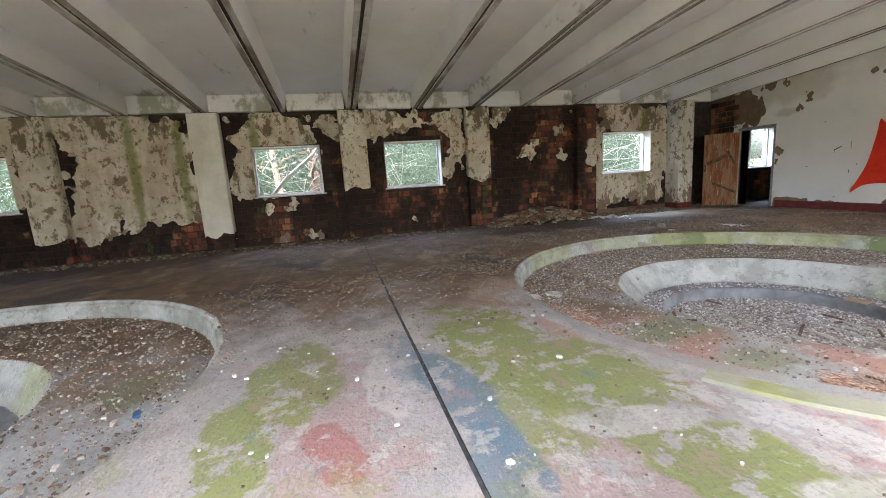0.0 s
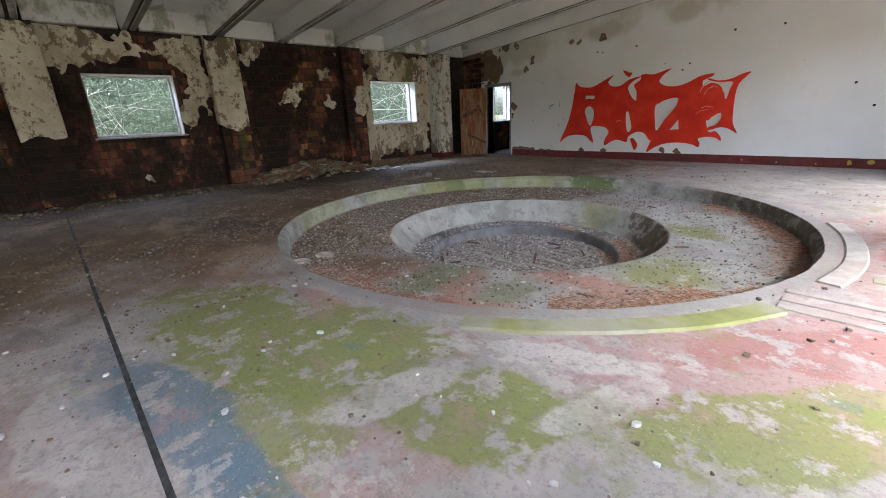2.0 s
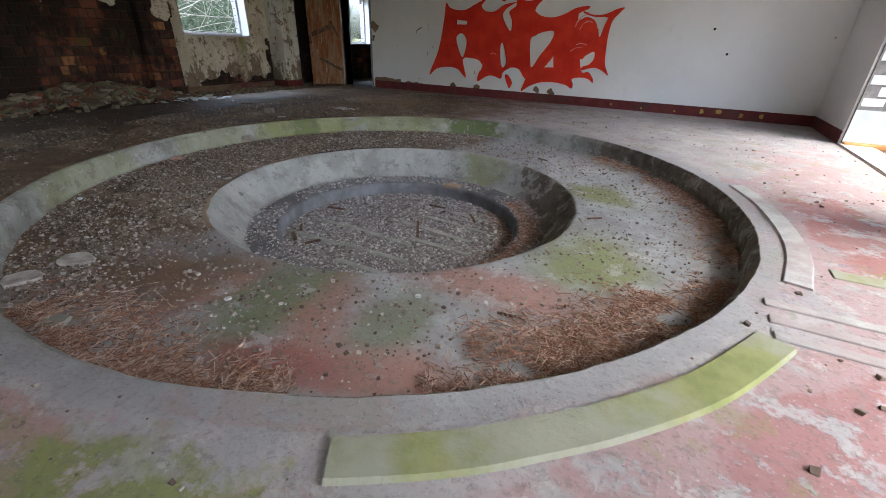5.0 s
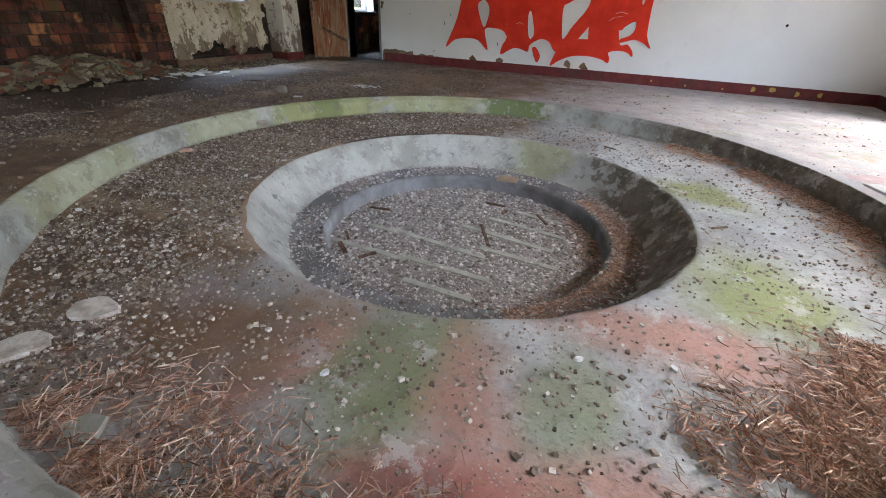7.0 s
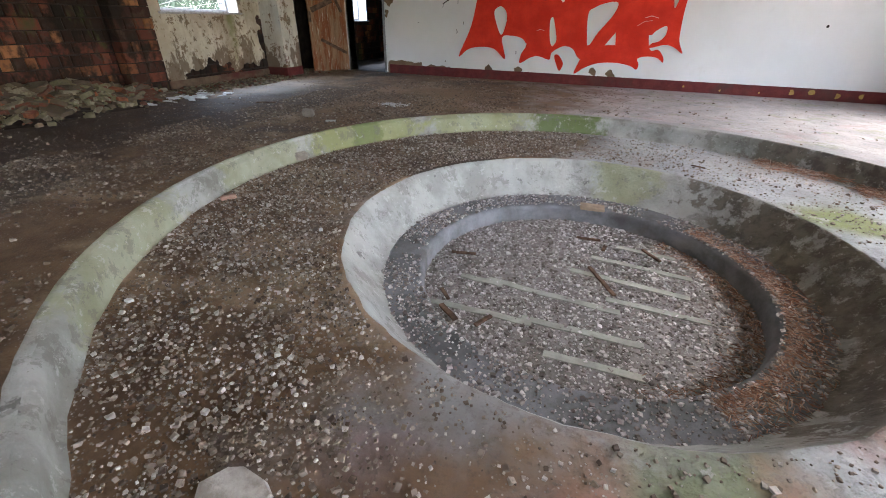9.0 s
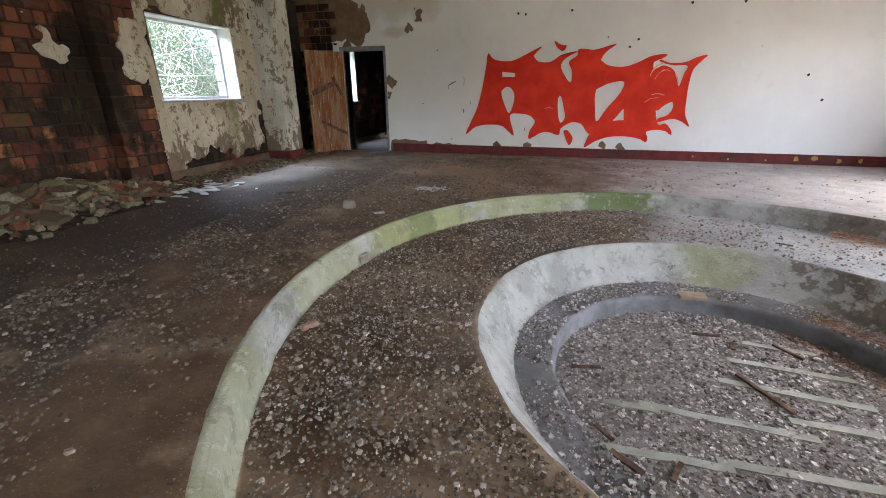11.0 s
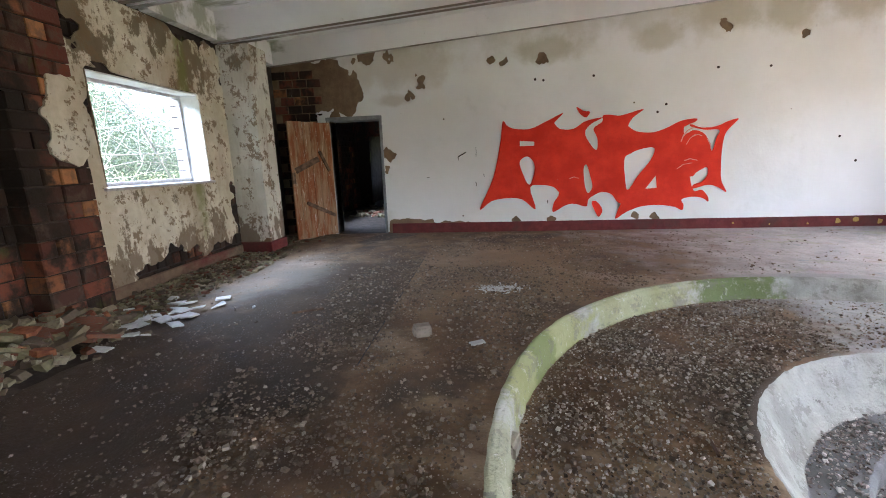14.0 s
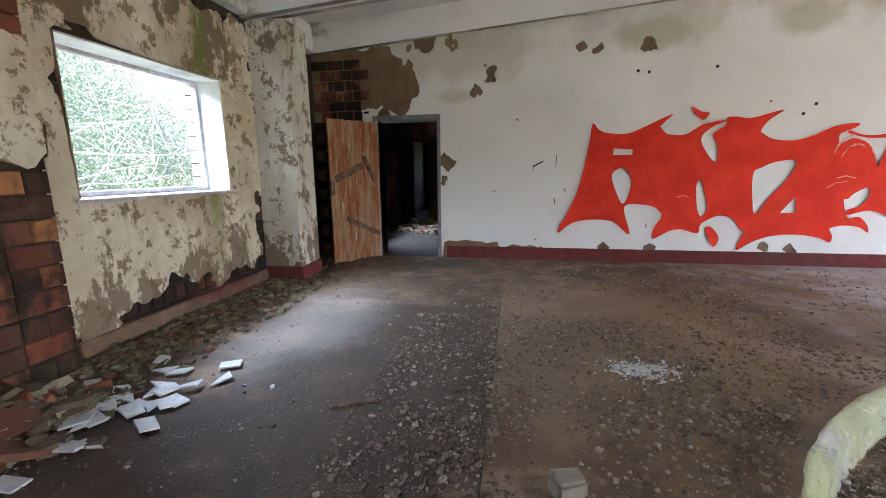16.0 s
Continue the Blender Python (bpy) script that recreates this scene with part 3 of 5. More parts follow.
# ---- plan ----
PIT, PIT2 = (6.94, -6.21), (7.2, -15.4)
R_RIM, R_FOOT, R_IN, R_CONE, R_SUNK = 3.095, 3.045, 1.78, 1.56, 1.25
Z_RING, Z_CONE, Z_SUNK = -0.22, -0.56, -0.72
EAST, SOUTH, NORTH2 = 11.5, -20.4, 8.0
SLOPE = 0.078
JOINTS = [0.0, -1.55, -3.1, -4.62, -6.15, -7.55, -9.05, -10.65, -12.27, -13.9, -15.45, -17.05, -18.7, -20.4]
WINDOWS = [(-19.4, -17.62), (-13.02, -11.48), (-9.95, -8.5), (-3.77, -2.15)]
W_Z0, W_Z1 = 1.13, 2.28
PILLARS = [-17.05, -13.87, -10.68, -7.53, -4.38]


def lip(c):
    """How far the worn rim reaches outwards: most towards the window wall."""
    w = min(1.0, max(0.0, 0.35 - c))
    return 0.045 * w * w * (3 - 2 * w)


def floor_bm():
    """The hall's floor with two round holes."""
    bm = bmesh.new()
    half = 3.45
    for cx, cy in (PIT, PIT2):
        ring = 240
        inner, outer = [], []
        for k in range(ring):
            t = 2 * math.pi * (k + 0.5) / ring
            c, s = math.cos(t), math.sin(t)
            w = 1 + 0.006 * noise.noise((c * 3, s * 3, cx)) + 0.0038 * noise.noise((c * 40, s * 40, cx))
            rr = (R_RIM + lip(c)) * w
            inner.append(bm.verts.new((cx + rr * c, cy + rr * s, 0)))
            m = half / max(abs(c), abs(s))
            outer.append(bm.verts.new((cx + m * c, cy + m * s, 0)))
        for k in range(ring):
            bm.faces.new([inner[k], outer[k], outer[(k + 1) % ring], inner[(k + 1) % ring]])
        for sx, sy in ((1, 1), (-1, 1), (-1, -1), (1, -1)):
            near = sorted(outer, key=lambda v: (v.co.x - cx - sx * half) ** 2 + (v.co.y - cy - sy * half) ** 2)[:2]
            bm.faces.new([near[0], near[1], bm.verts.new((cx + sx * half, cy + sy * half, 0))])
    def rect(x0, x1, y0, y1):
        bm.faces.new([bm.verts.new(p) for p in ((x0, y0, 0), (x1, y0, 0), (x1, y1, 0), (x0, y1, 0))])
    ys = [SOUTH, PIT2[1] - half, PIT2[1] + half, PIT[1] - half, PIT[1] + half, 0]
    for i in range(5):
        if i in (1, 3):
            cx = (PIT2 if i == 1 else PIT)[0]
            rect(0, cx - half, ys[i], ys[i + 1]), rect(cx + half, EAST + 0.35, ys[i], ys[i + 1])
        elif i == 2:
            rect(0, EAST + 0.35, ys[i], -10.743), rect(0, EAST + 0.35, -10.717, ys[i + 1])
        else:
            rect(0, EAST + 0.35, ys[i], ys[i + 1])
    return bm


def lathe(bm, profile, cx, cy, ring=240, wob=0.006):
    rows = []
    for r, z, mat in profile:
        rows.append([])
        for k in range(ring):
            t = 2 * math.pi * (k + 0.5) / ring
            c, s = math.cos(t), math.sin(t)
            w = 1 + wob * noise.noise((c * 3, s * 3, cx)) + 0.0038 * noise.noise((c * 40, s * 40, cx))
            rr = (r + (lip(c) if z == 0 else lip(c) * 0.55 if z == -0.012 else 0)) * w
            if z < -0.02:
                rr += 0.012 * noise.noise((c * 9, s * 9, z * 7 + cx)) + 0.007 * noise.noise((c * 34, s * 34, z * 5))
            rows[-1].append(bm.verts.new((cx + rr * c, cy + rr * s, z)))
    for (ra, rb, p) in zip(rows, rows[1:], profile[1:]):
        for k in range(ring):
            f = bm.faces.new([ra[k], rb[k], rb[(k + 1) % ring], ra[(k + 1) % ring]])
            f.material_index = p[2]
            f.smooth = True
    f = bm.faces.new(rows[-1])
    f.material_index = profile[-1][2]


floor = structure("floor", floor_bm(), M_FLOOR, "dirty concrete floor with flaking pink, lime and blue paint and a painted window light pool", "floor")
for i, (c, txt) in enumerate(((PIT, "round stepped concrete basin with a gravel-covered ring and sunken centre"), (PIT2, "round sunken concrete basin littered with gravel and moss"))):
    bm = bmesh.new()
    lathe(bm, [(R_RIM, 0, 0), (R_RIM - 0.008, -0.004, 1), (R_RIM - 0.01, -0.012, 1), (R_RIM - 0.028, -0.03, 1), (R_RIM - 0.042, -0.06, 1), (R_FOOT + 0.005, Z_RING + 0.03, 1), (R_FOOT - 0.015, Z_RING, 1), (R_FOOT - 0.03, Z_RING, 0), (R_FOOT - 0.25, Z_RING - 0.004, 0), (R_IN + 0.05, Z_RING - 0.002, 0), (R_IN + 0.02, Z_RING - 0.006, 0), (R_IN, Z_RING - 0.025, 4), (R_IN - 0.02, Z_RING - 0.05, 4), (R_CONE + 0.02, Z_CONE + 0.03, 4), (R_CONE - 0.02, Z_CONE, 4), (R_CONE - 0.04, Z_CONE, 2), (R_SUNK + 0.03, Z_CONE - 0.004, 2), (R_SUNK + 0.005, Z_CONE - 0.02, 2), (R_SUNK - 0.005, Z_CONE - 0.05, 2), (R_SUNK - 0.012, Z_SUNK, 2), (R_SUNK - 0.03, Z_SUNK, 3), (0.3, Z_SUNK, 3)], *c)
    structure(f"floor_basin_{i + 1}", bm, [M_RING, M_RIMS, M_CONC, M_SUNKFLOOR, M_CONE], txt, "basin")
structure("floor_joint", box(0.3, EAST, -10.743, -10.717, -0.05, -0.008), M_JOINT, "dark dirt-filled expansion joint across the floor", "floor joint")


# ---- walls ----
def west(u, v, d):
    return (-0.02 - d, u, v)


west_holes = [(a, b, W_Z0, W_Z1) for a, b in WINDOWS] + [(1.1, 2.6, 1.0, 2.3)]
wall_w = structure("wall_west", wall_bm([SOUTH - 0.4, NORTH2], [-0.3, 3.45], west_holes, west, 0.40), M_CORE, "long damp brick window wall with rotting plaster", "wall")


def top(x):
    return 3.43 + SLOPE * x


def north(u, v, d):
    return (u, 0.02 + d, v if v < 3.3 else top(u))


DOOR = (1.0, 1.92, 0.0, 2.1)
wall_n = structure("wall_north", wall_bm([-0.02, EAST + 0.35], [-0.3, 3.4], [(1.0, 1.92, -0.3, 2.1)], north, 0.30), M_BROWNCOAT, "whitewashed plaster wall with a red spray-painted tag", "wall")


def south(u, v, d):
    return (u, SOUTH - d, v if v < 3.3 else top(u))


structure("wall_south", wall_bm([-0.42, EAST + 0.35], [-0.3, 3.4], [], south, 0.3), M_WHITE, "plain whitewashed end wall", "wall")


def east(u, v, d):
    return (EAST + d, u, v if v < 4.2 else top(EAST + d))


EAST_HOLES = [(-5.2, -1.62, 0.02, 2.7), (-9.4, -6.0, 0.02, 2.7), (-14.0, -10.6, 0.02, 2.7), (-18.6, -15.2, 0.02, 2.7)]
structure("wall_east", wall_bm([SOUTH, 0.02], [-0.3, 4.3], EAST_HOLES, east, 0.35), M_WHITE, "whitewashed wall with tall openings to the terrace", "wall")


# ---- ceiling of ribbed concrete panels ----
def ceiling_bm():
    bm = bmesh.new()
    x0, x1 = -0.42, EAST + 0.35
    def bar(y0, y1, y2, y3, za, zb, xa=x0, xb=x1, mat=0):
        """A long bar along x whose section is wider above (y0..y3 at zb) than below (y1..y2 at za)."""
        vs = [[bm.verts.new((x, y, z + SLOPE * max(x, -0.5))) for y, z in ((y1, za), (y2, za), (y3, zb), (y0, zb))] for x in (xa, xb)]
        for k in range(4):
            f = bm.faces.new([vs[0][k], vs[0][(k + 1) % 4], vs[1][(k + 1) % 4], vs[1][k]])
            f.material_index = mat if k == 0 else 0
        bm.faces.new(vs[0]), bm.faces.new(vs[1])
    zb, zs = 3.05, 3.41
    for ya, yb in zip(JOINTS, JOINTS[1:]):
        g = 0.028
        bar(ya - g - 0.15, ya - g - 0.085, ya - g, ya - g, zb, zs, mat=1)
        bar(yb + g, yb + g, yb + g + 0.085, yb + g + 0.15, zb, zs, mat=1)
        bar(ya - g, ya - g, yb + g, yb + g, zs, zs + 0.06)
        bar(ya - g - 0.14, ya - g - 0.14, yb + g + 0.14, yb + g + 0.14, zb + 0.002, zs, 0.0, 0.12)
        # near-black strip across the open joint, its colour standing in for shade
        bar(ya + g, ya + g, ya - g, ya - g, zb + 0.03, zs + 0.055, mat=2)
    return bm


structure("ceiling", ceiling_bm(), [M_CEIL, M_JOINTEDGE, M_CORE], "whitewashed ribbed concrete ceiling with dark strips painting its joints' shade", "ceiling")
# unseen eaves added on the east to hold steep sky light off the floor
structure("roof", box(-0.7, EAST + 2.4, SOUTH - 0.5, 0.4, 4.45, 4.5), M_CORE, "dark flat roof covering, unseen eaves added to cut sky light", "roof")

structure("skirting_east", box(EAST - 0.012, EAST + 0.002, -1.62, -0.014, 0, 0.18), M_SKIRT, "dark red painted skirting on the corner pier", "skirting")
structure("skirting_west", box(-0.01, 0.034, -3.95, -1.62, 0, 0.13, 0.008), M_SKIRTWORN, "flaking red and brown skirting under the window", "skirting")
structure("skirting_north", box(2.06, EAST, -0.012, 0.02, 0, 0.18), M_SKIRT, "dark red painted skirting band", "skirting")

# ---- ground outside ----
bm = bmesh.new()
def ground_z(x, y):
    return -0.35
add_box(bm, -900, -0.42, -900, 900, -1, -0.3), add_box(bm, EAST + 0.35, 900, -900, 900, -1, -0.05), add_box(bm, -0.42, EAST + 0.35, -900, SOUTH - 0.3, -1, -0.3), add_box(bm, -0.42, EAST + 0.35, NORTH2 + 0.3, 900, -1, -0.3)
structure("ground", bm, M_GROUND, "mossy forest floor around the building", "ground")


# ---- peeling coats: a sheet kept where a field is positive ----
def fbm(u, v, s, seed, octaves=4):
    a, k, f = 0.0, 1.0, s
    for _ in range(octaves):
        a += k * noise.noise((u * f, v * f, seed))
        k *= 0.55
        f *= 2.1
    return a


def box_d(u, v, b):
    return min(u - b[0], b[1] - u, v - b[2], b[3] - v)


def sheet(name, u0, u1, v0, v1, step, field, place, thick, material, parent, label):
    nu, nv = max(2, round((u1 - u0) / step)), max(2, round((v1 - v0) / step))
    us, vs = np.linspace(u0, u1, nu + 1), np.linspace(v0, v1, nv + 1)
    F = [[field(u, v) for v in vs] for u in us]
    verts, faces, seen = [], [], {}

    def vert(key, u, v, w):
        if key not in seen:
            seen[key] = len(verts)
            verts.append(place(u, v, w))
        return seen[key]

    for i in range(nu):
        for j in range(nv):
            c = [(i, j), (i + 1, j), (i + 1, j + 1), (i, j + 1)]
            f = [F[a][b] for a, b in c]
            if max(f) <= 0:
                continue
            poly, cuts = [], []
            for k in range(4):
                (a, b), (p, q) = c[k], c[(k + 1) % 4]
                fa, fb = f[k], f[(k + 1) % 4]
                if fa > 0:
                    poly.append((("c", a, b), us[a], vs[b]))
                if (fa > 0) != (fb > 0):
                    r = fa / (fa - fb)
                    key = ("e", *min((a, b), (p, q)), *max((a, b), (p, q)))
                    poly.append((key, us[a] + (us[p] - us[a]) * r, vs[b] + (vs[q] - vs[b]) * r))
                    cuts.append((poly[-1], fa > 0))
            if len(poly) >= 3:
                faces.append([vert((*k, 0), u, v, thick * (0.75 + 0.5 * noise.noise((u * 3, v * 3, 7)))) for k, u, v in poly])
            if len(cuts) == 2:
                (pa, _), (pb, _) = cuts
                faces.append([vert((*pa[0], 0), pa[1], pa[2], thick), vert((*pb[0], 0), pb[1], pb[2], thick), vert((*pb[0], 1), pb[1], pb[2], -0.006), vert((*pa[0], 1), pa[1], pa[2], -0.006)])
    me = bpy.data.meshes.new(name)
    me.from_pydata(verts, [], faces)
    me.materials.append(material)
    ob = new(name, me)
    ob.parent = parent
    return tagged(ob, label)


COATED = [(-16.8, -14.1, 0.55, 3.1), (-13.6, -11.5, 1.15, 3.1), (-11.6, -10.9, 2.3, 3.1), (-10.4, -7.8, 2.38, 3.1), (-8.5, -7.8, 1.5, 3.1), (-4.1, -1.5, 0.12, 3.1), (-19.9, -17.4, 1.2, 3.1)]
SCRAPS = [(-12.75, 0.78, 0.22), (-12.2, 0.95, 0.24), (-12.5, 0.2, 0.26), (-11.9, 0.22, 0.2), (-6.0, 1.95, 0.28), (-5.1, 1.7, 0.25), (-5.0, 2.5, 0.2), (-9.3, 0.3, 0.18), (-6.8, 2.8, 0.25)]


def west_field(u, v):
    for a, b in WINDOWS:
        if a < u < b and W_Z0 < v < W_Z1:
            return -0.3
    d = max(box_d(u, v, b) for b in COATED)
    d = max(d, max(r - math.hypot(u - a, v - b) for a, b, r in SCRAPS) - 0.06)
    d = min(d, 0.42)
    return d + 0.40 * fbm(u, v, 1.5, 3.3, 5) + 0.10 * fbm(u, v, 8.0, 1.3, 3) - 0.07


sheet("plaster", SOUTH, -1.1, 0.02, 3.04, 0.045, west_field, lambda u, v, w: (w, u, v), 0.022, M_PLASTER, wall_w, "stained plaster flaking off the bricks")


def north_field(u, v):
    if 0.93 < u < 1.93 and v < 2.12:
        return -0.3
    d = 0.5
    for b in NORTH_BARE:
        d = min(d, -box_d(u, v, b))
    for a, b, r in NORTH_CHIPS:
        d = min(d, math.hypot(u - a, v - b) - r * 0.8 + 0.10 * fbm(u, v, 7.0, a, 3))
    return d + (0.14 * fbm(u, v, 2.6, 9.1, 5) if u < 3.6 and (v > 2.0 or u < 1) else 0.04 * fbm(u, v, 6, 9.1, 3)) - 0.005


NORTH_BARE = [(-0.5, 0.75, -0.2, 3.3), (-0.5, 1.5, 2.22, 3.1), (0.9, 1.62, 2.45, 2.95), (1.0, 1.2, 2.1, 2.4), (2.0, 2.85, -0.2, 0.25), (2.7, 3.5, -0.2, 0.20)]
NORTH_CHIPS = [(2.75, 2.72, 0.13), (2.68, 2.6, 0.09), (1.8, 3.16, 0.16), (2.1, 3.12, 0.10), (3.95, 2.98, 0.08), (4.15, 2.92, 0.05), (4.78, 2.95, 0.12), (7.68, 3.3, 0.14), (2.05, 1.45, 0.13), (2.02, 1.2, 0.08), (2.45, 2.45, 0.08), (5.0, 0.2, 0.08), (6.5, 0.24, 0.10), (6.8, 0.24, 0.09), (4.4, 0.22, 0.1), (8.9, 3.1, 0.1)]
white_coat = sheet("white_coat", 0.0, EAST, 0.02, 3.95, 0.035, lambda u, v: -0.3 if v > 3.08 + SLOPE * u else north_field(u, v), lambda u, v, w: (u, 0.018 - w, v), 0.014, M_WHITE, wall_n, "flaking white limewash coat")


# ---- pier coats ----
def pier_sheets(ob, y, boxes, mat, depth=0.2, half=0.3, seed=1.0):
    def field(u, v):
        d = max(box_d(u, v, b) for b in boxes)
        return min(d, 0.3) + 0.2 * fbm(u, v, 2.4, seed + y, 5)
    sheet("plaster", y - half - depth, y + half + depth, 0.02, 3.03, 0.04, field, lambda u, v, w: pier_place(u, v, w, y, half, depth), 0.02, mat, ob, "crumbling pale plaster")


def pier_place(u, v, w, y, half, depth):
    """Wraps a strip round the pier's three faces."""
    if u < y - half:
        return (depth - (y - half - u) + (0 if u < y - half - 0.001 else w), y - half - w, v)
    if u > y + half:
        return (depth - (u - y - half), y + half + w, v)
    return (depth + w, min(max(u, y - half - w), y + half + w), v)


# ---- graffiti ----
def smooth_loop(pts, n=4):
    out = []
    for k in range(len(pts)):
        p0, p1, p2, p3 = (np.array(pts[(k + d) % len(pts)]) for d in (-1, 0, 1, 2))
        for s in range(n):
            t = s / n
            out.append(0.5 * (2 * p1 + (p2 - p0) * t + (2 * p0 - 5 * p1 + 4 * p2 - p3) * t * t + (3 * p1 - p0 - 3 * p2 + p3) * t ** 3))
    return out


def stroke_bm(loops, off):
    bm = bmesh.new()
    edges = []
    for i, lp in enumerate(loops):
        pts = smooth_loop(lp) if len(lp) > 4 else [np.array(p) for p in lp]
        vs = [bm.verts.new((p[0], 0.0 - off, p[1])) for p in pts]
        edges += [bm.edges.new((vs[k], vs[(k + 1) % len(vs)])) for k in range(len(vs))]
    bmesh.ops.triangle_fill(bm, use_beauty=True, use_dissolve=False, edges=edges)
    return bm


tag = tagged(new("graffiti"), "large red spray-painted graffiti tag on the white wall", "graffiti")
STROKE_0 = [[(3.71, 0.42), (3.96, 0.99), (4.09, 1.63), (4.13, 1.95), (4.22, 1.87), (4.35, 1.82), (4.61, 1.81), (4.87, 1.92), (5.16, 2.05), (5.05, 1.93), (4.99, 1.81), (5.06, 1.45), (5.08, 1.02), (5.14, 0.7), (5.03, 0.79), (4.83, 0.83), (4.62, 0.79), (4.72, 0.4), (4.48, 0.58), (4.2, 0.61), (3.92, 0.56)], [(4.43, 1.61), (4.68, 1.59), (4.68, 1.52), (4.43, 1.52)], [(4.43, 1.25), (4.56, 1.34), (4.68, 1.22), (4.68, 1.03), (4.6, 0.84), (4.49, 1.03)]]
STROKE_1 = [[(4.97, 1.88), (5.11, 1.79), (5.34, 1.78), (5.54, 1.9), (5.83, 1.95), (5.64, 1.85), (5.54, 1.71), (5.64, 1.51), (5.75, 1.41), (5.75, 1.61), (5.68, 1.77), (5.82, 1.88), (5.83, 1.98), (5.95, 1.99), (6.13, 1.97), (6.49, 2.06), (6.33, 1.93), (6.25, 1.79), (6.22, 1.56), (6.21, 1.21), (6.28, 0.67), (6.22, 0.48), (6.14, 0.5), (6.03, 0.64), (5.87, 0.68), (5.74, 0.63), (5.64, 0.55), (5.61, 0.43), (5.41, 0.48), (5.25, 0.46), (5.03, 0.34), (5.04, 0.51), (5.13, 0.7), (5.06, 1.13)], [(5.54, 1.1), (5.59, 1.16), (5.66, 0.96), (5.7, 0.77), (5.63, 0.67), (5.57, 0.81)]]
STROKE_2 = [[(5.38, 2.14), (5.51, 2.07), (5.61, 2.05), (5.55, 1.96), (5.45, 2.02)]]
STROKE_3 = [[(5.7, 0.5), (5.78, 0.52), (5.89, 0.37), (5.84, 0.24), (5.78, 0.31)]]
STROKE_4 = [[(6.14, 1.84), (6.25, 1.79), (6.39, 1.7), (6.64, 1.67), (6.87, 1.73), (7.1, 1.84), (7.34, 1.87), (7.34, 1.82), (7.2, 1.76), (7.16, 1.68), (7.25, 1.29), (7.38, 0.7), (7.53, 0.68), (7.64, 0.57), (7.66, 0.47), (7.55, 0.54), (7.38, 0.56), (7.22, 0.52), (7.26, 0.42), (7.24, 0.33), (7.11, 0.39), (6.85, 0.43), (6.55, 0.41), (6.31, 0.32), (6.12, 0.2), (6.18, 0.42), (6.27, 0.67), (6.19, 1.21)], [(6.22, 1.22), (6.32, 1.33), (6.49, 1.4), (6.7, 1.41), (6.66, 1.22), (6.46, 0.95), (6.29, 0.71)], [(6.6, 0.72), (6.76, 0.94), (6.79, 0.73)]]
STROKE_5 = [[(7.17, 1.54), (7.25, 1.65), (7.35, 1.68), (7.5, 1.61), (7.59, 1.46), (7.64, 1.33), (7.69, 1.54), (7.72, 1.67), (7.49, 1.68), (7.27, 1.74), (7.27, 1.78), (7.44, 1.72), (7.67, 1.73), (7.86, 1.81), (8.01, 1.84), (7.94, 1.75), (7.83, 1.61), (7.8, 1.37), (7.81, 1.08), (7.84, 0.83), (7.94, 0.63), (7.79, 0.72), (7.62, 0.76), (7.39, 0.7), (7.39, 0.77), (7.52, 0.82), (7.6, 0.93), (7.58, 1.06), (7.43, 0.98), (7.36, 0.91), (7.25, 0.99)]]
for k, loops in enumerate((STROKE_0, STROKE_1, STROKE_2, STROKE_3, STROKE_4, STROKE_5)):
    part("letter" if len(loops[0]) > 9 else "paint_stroke", stroke_bm(loops, 0.006 + 0.0012 * k), M_RED, tag)


def mark(name, pts, w, off, mat, parent, label):
    """A thin hand-made mark on the north wall, along pts."""
    bm = bmesh.new()
    rows = []
    for k, (x, z) in enumerate(pts):
        q, p = pts[min(k + 1, len(pts) - 1)], pts[max(k - 1, 0)]
        d = Vector((q[0] - p[0], 0, q[1] - p[1])).normalized() * (w * (0.6 + 0.5 * abs(noise.noise((x * 9, z * 9, 1)))))
        rows.append([bm.verts.new((x - d.z, -off, z + d.x)), bm.verts.new((x + d.z, -off, z - d.x))])
    for p, q in zip(rows, rows[1:]):
        bm.faces.new([p[0], p[1], q[1], q[0]])
    return part(name, bm, mat, parent, label)


for pts, w in ((((7.13, 1.50), (7.16, 1.60), (7.22, 1.68), (7.32, 1.73)), 0.012), (((7.30, 1.58), (7.40, 1.61), (7.46, 1.58)), 0.010), (((7.22, 1.45), (7.27, 1.55), (7.36, 1.62)), 0.007), (((7.20, 1.18), (7.30, 1.21), (7.42, 1.18)), 0.008), (((7.10, 1.05), (7.2, 1.12), (7.34, 1.14)), 0.006), (((7.55, 1.53), (7.60, 1.45), (7.62, 1.36)), 0.012), (((5.3, 0.93), (5.38, 0.96), (5.46, 0.93)), 0.007)):
    mark("scrape", pts, w, 0.0145, M_SCRAPE, tag, "pale scrape through the red paint")
for pts, w in ((((3.33, 1.37), (3.40, 1.41), (3.48, 1.45)), 0.014), (((3.34, 1.38), (3.335, 1.31)), 0.007), (((3.655, 1.54), (3.66, 1.45), (3.655, 1.37)), 0.006), (((3.645, 0.92), (3.66, 0.87), (3.65, 0.84)), 0.009), (((3.79, 1.06), (3.80, 1.01)), 0.008), (((4.93, 0.56), (4.935, 0.50)), 0.008), (((2.75, 1.02), (2.80, 1.025)), 0.007)):
    mark("scratch", pts, w, 0.004, M_CORE, wall_n, "dark scratch in the limewash")

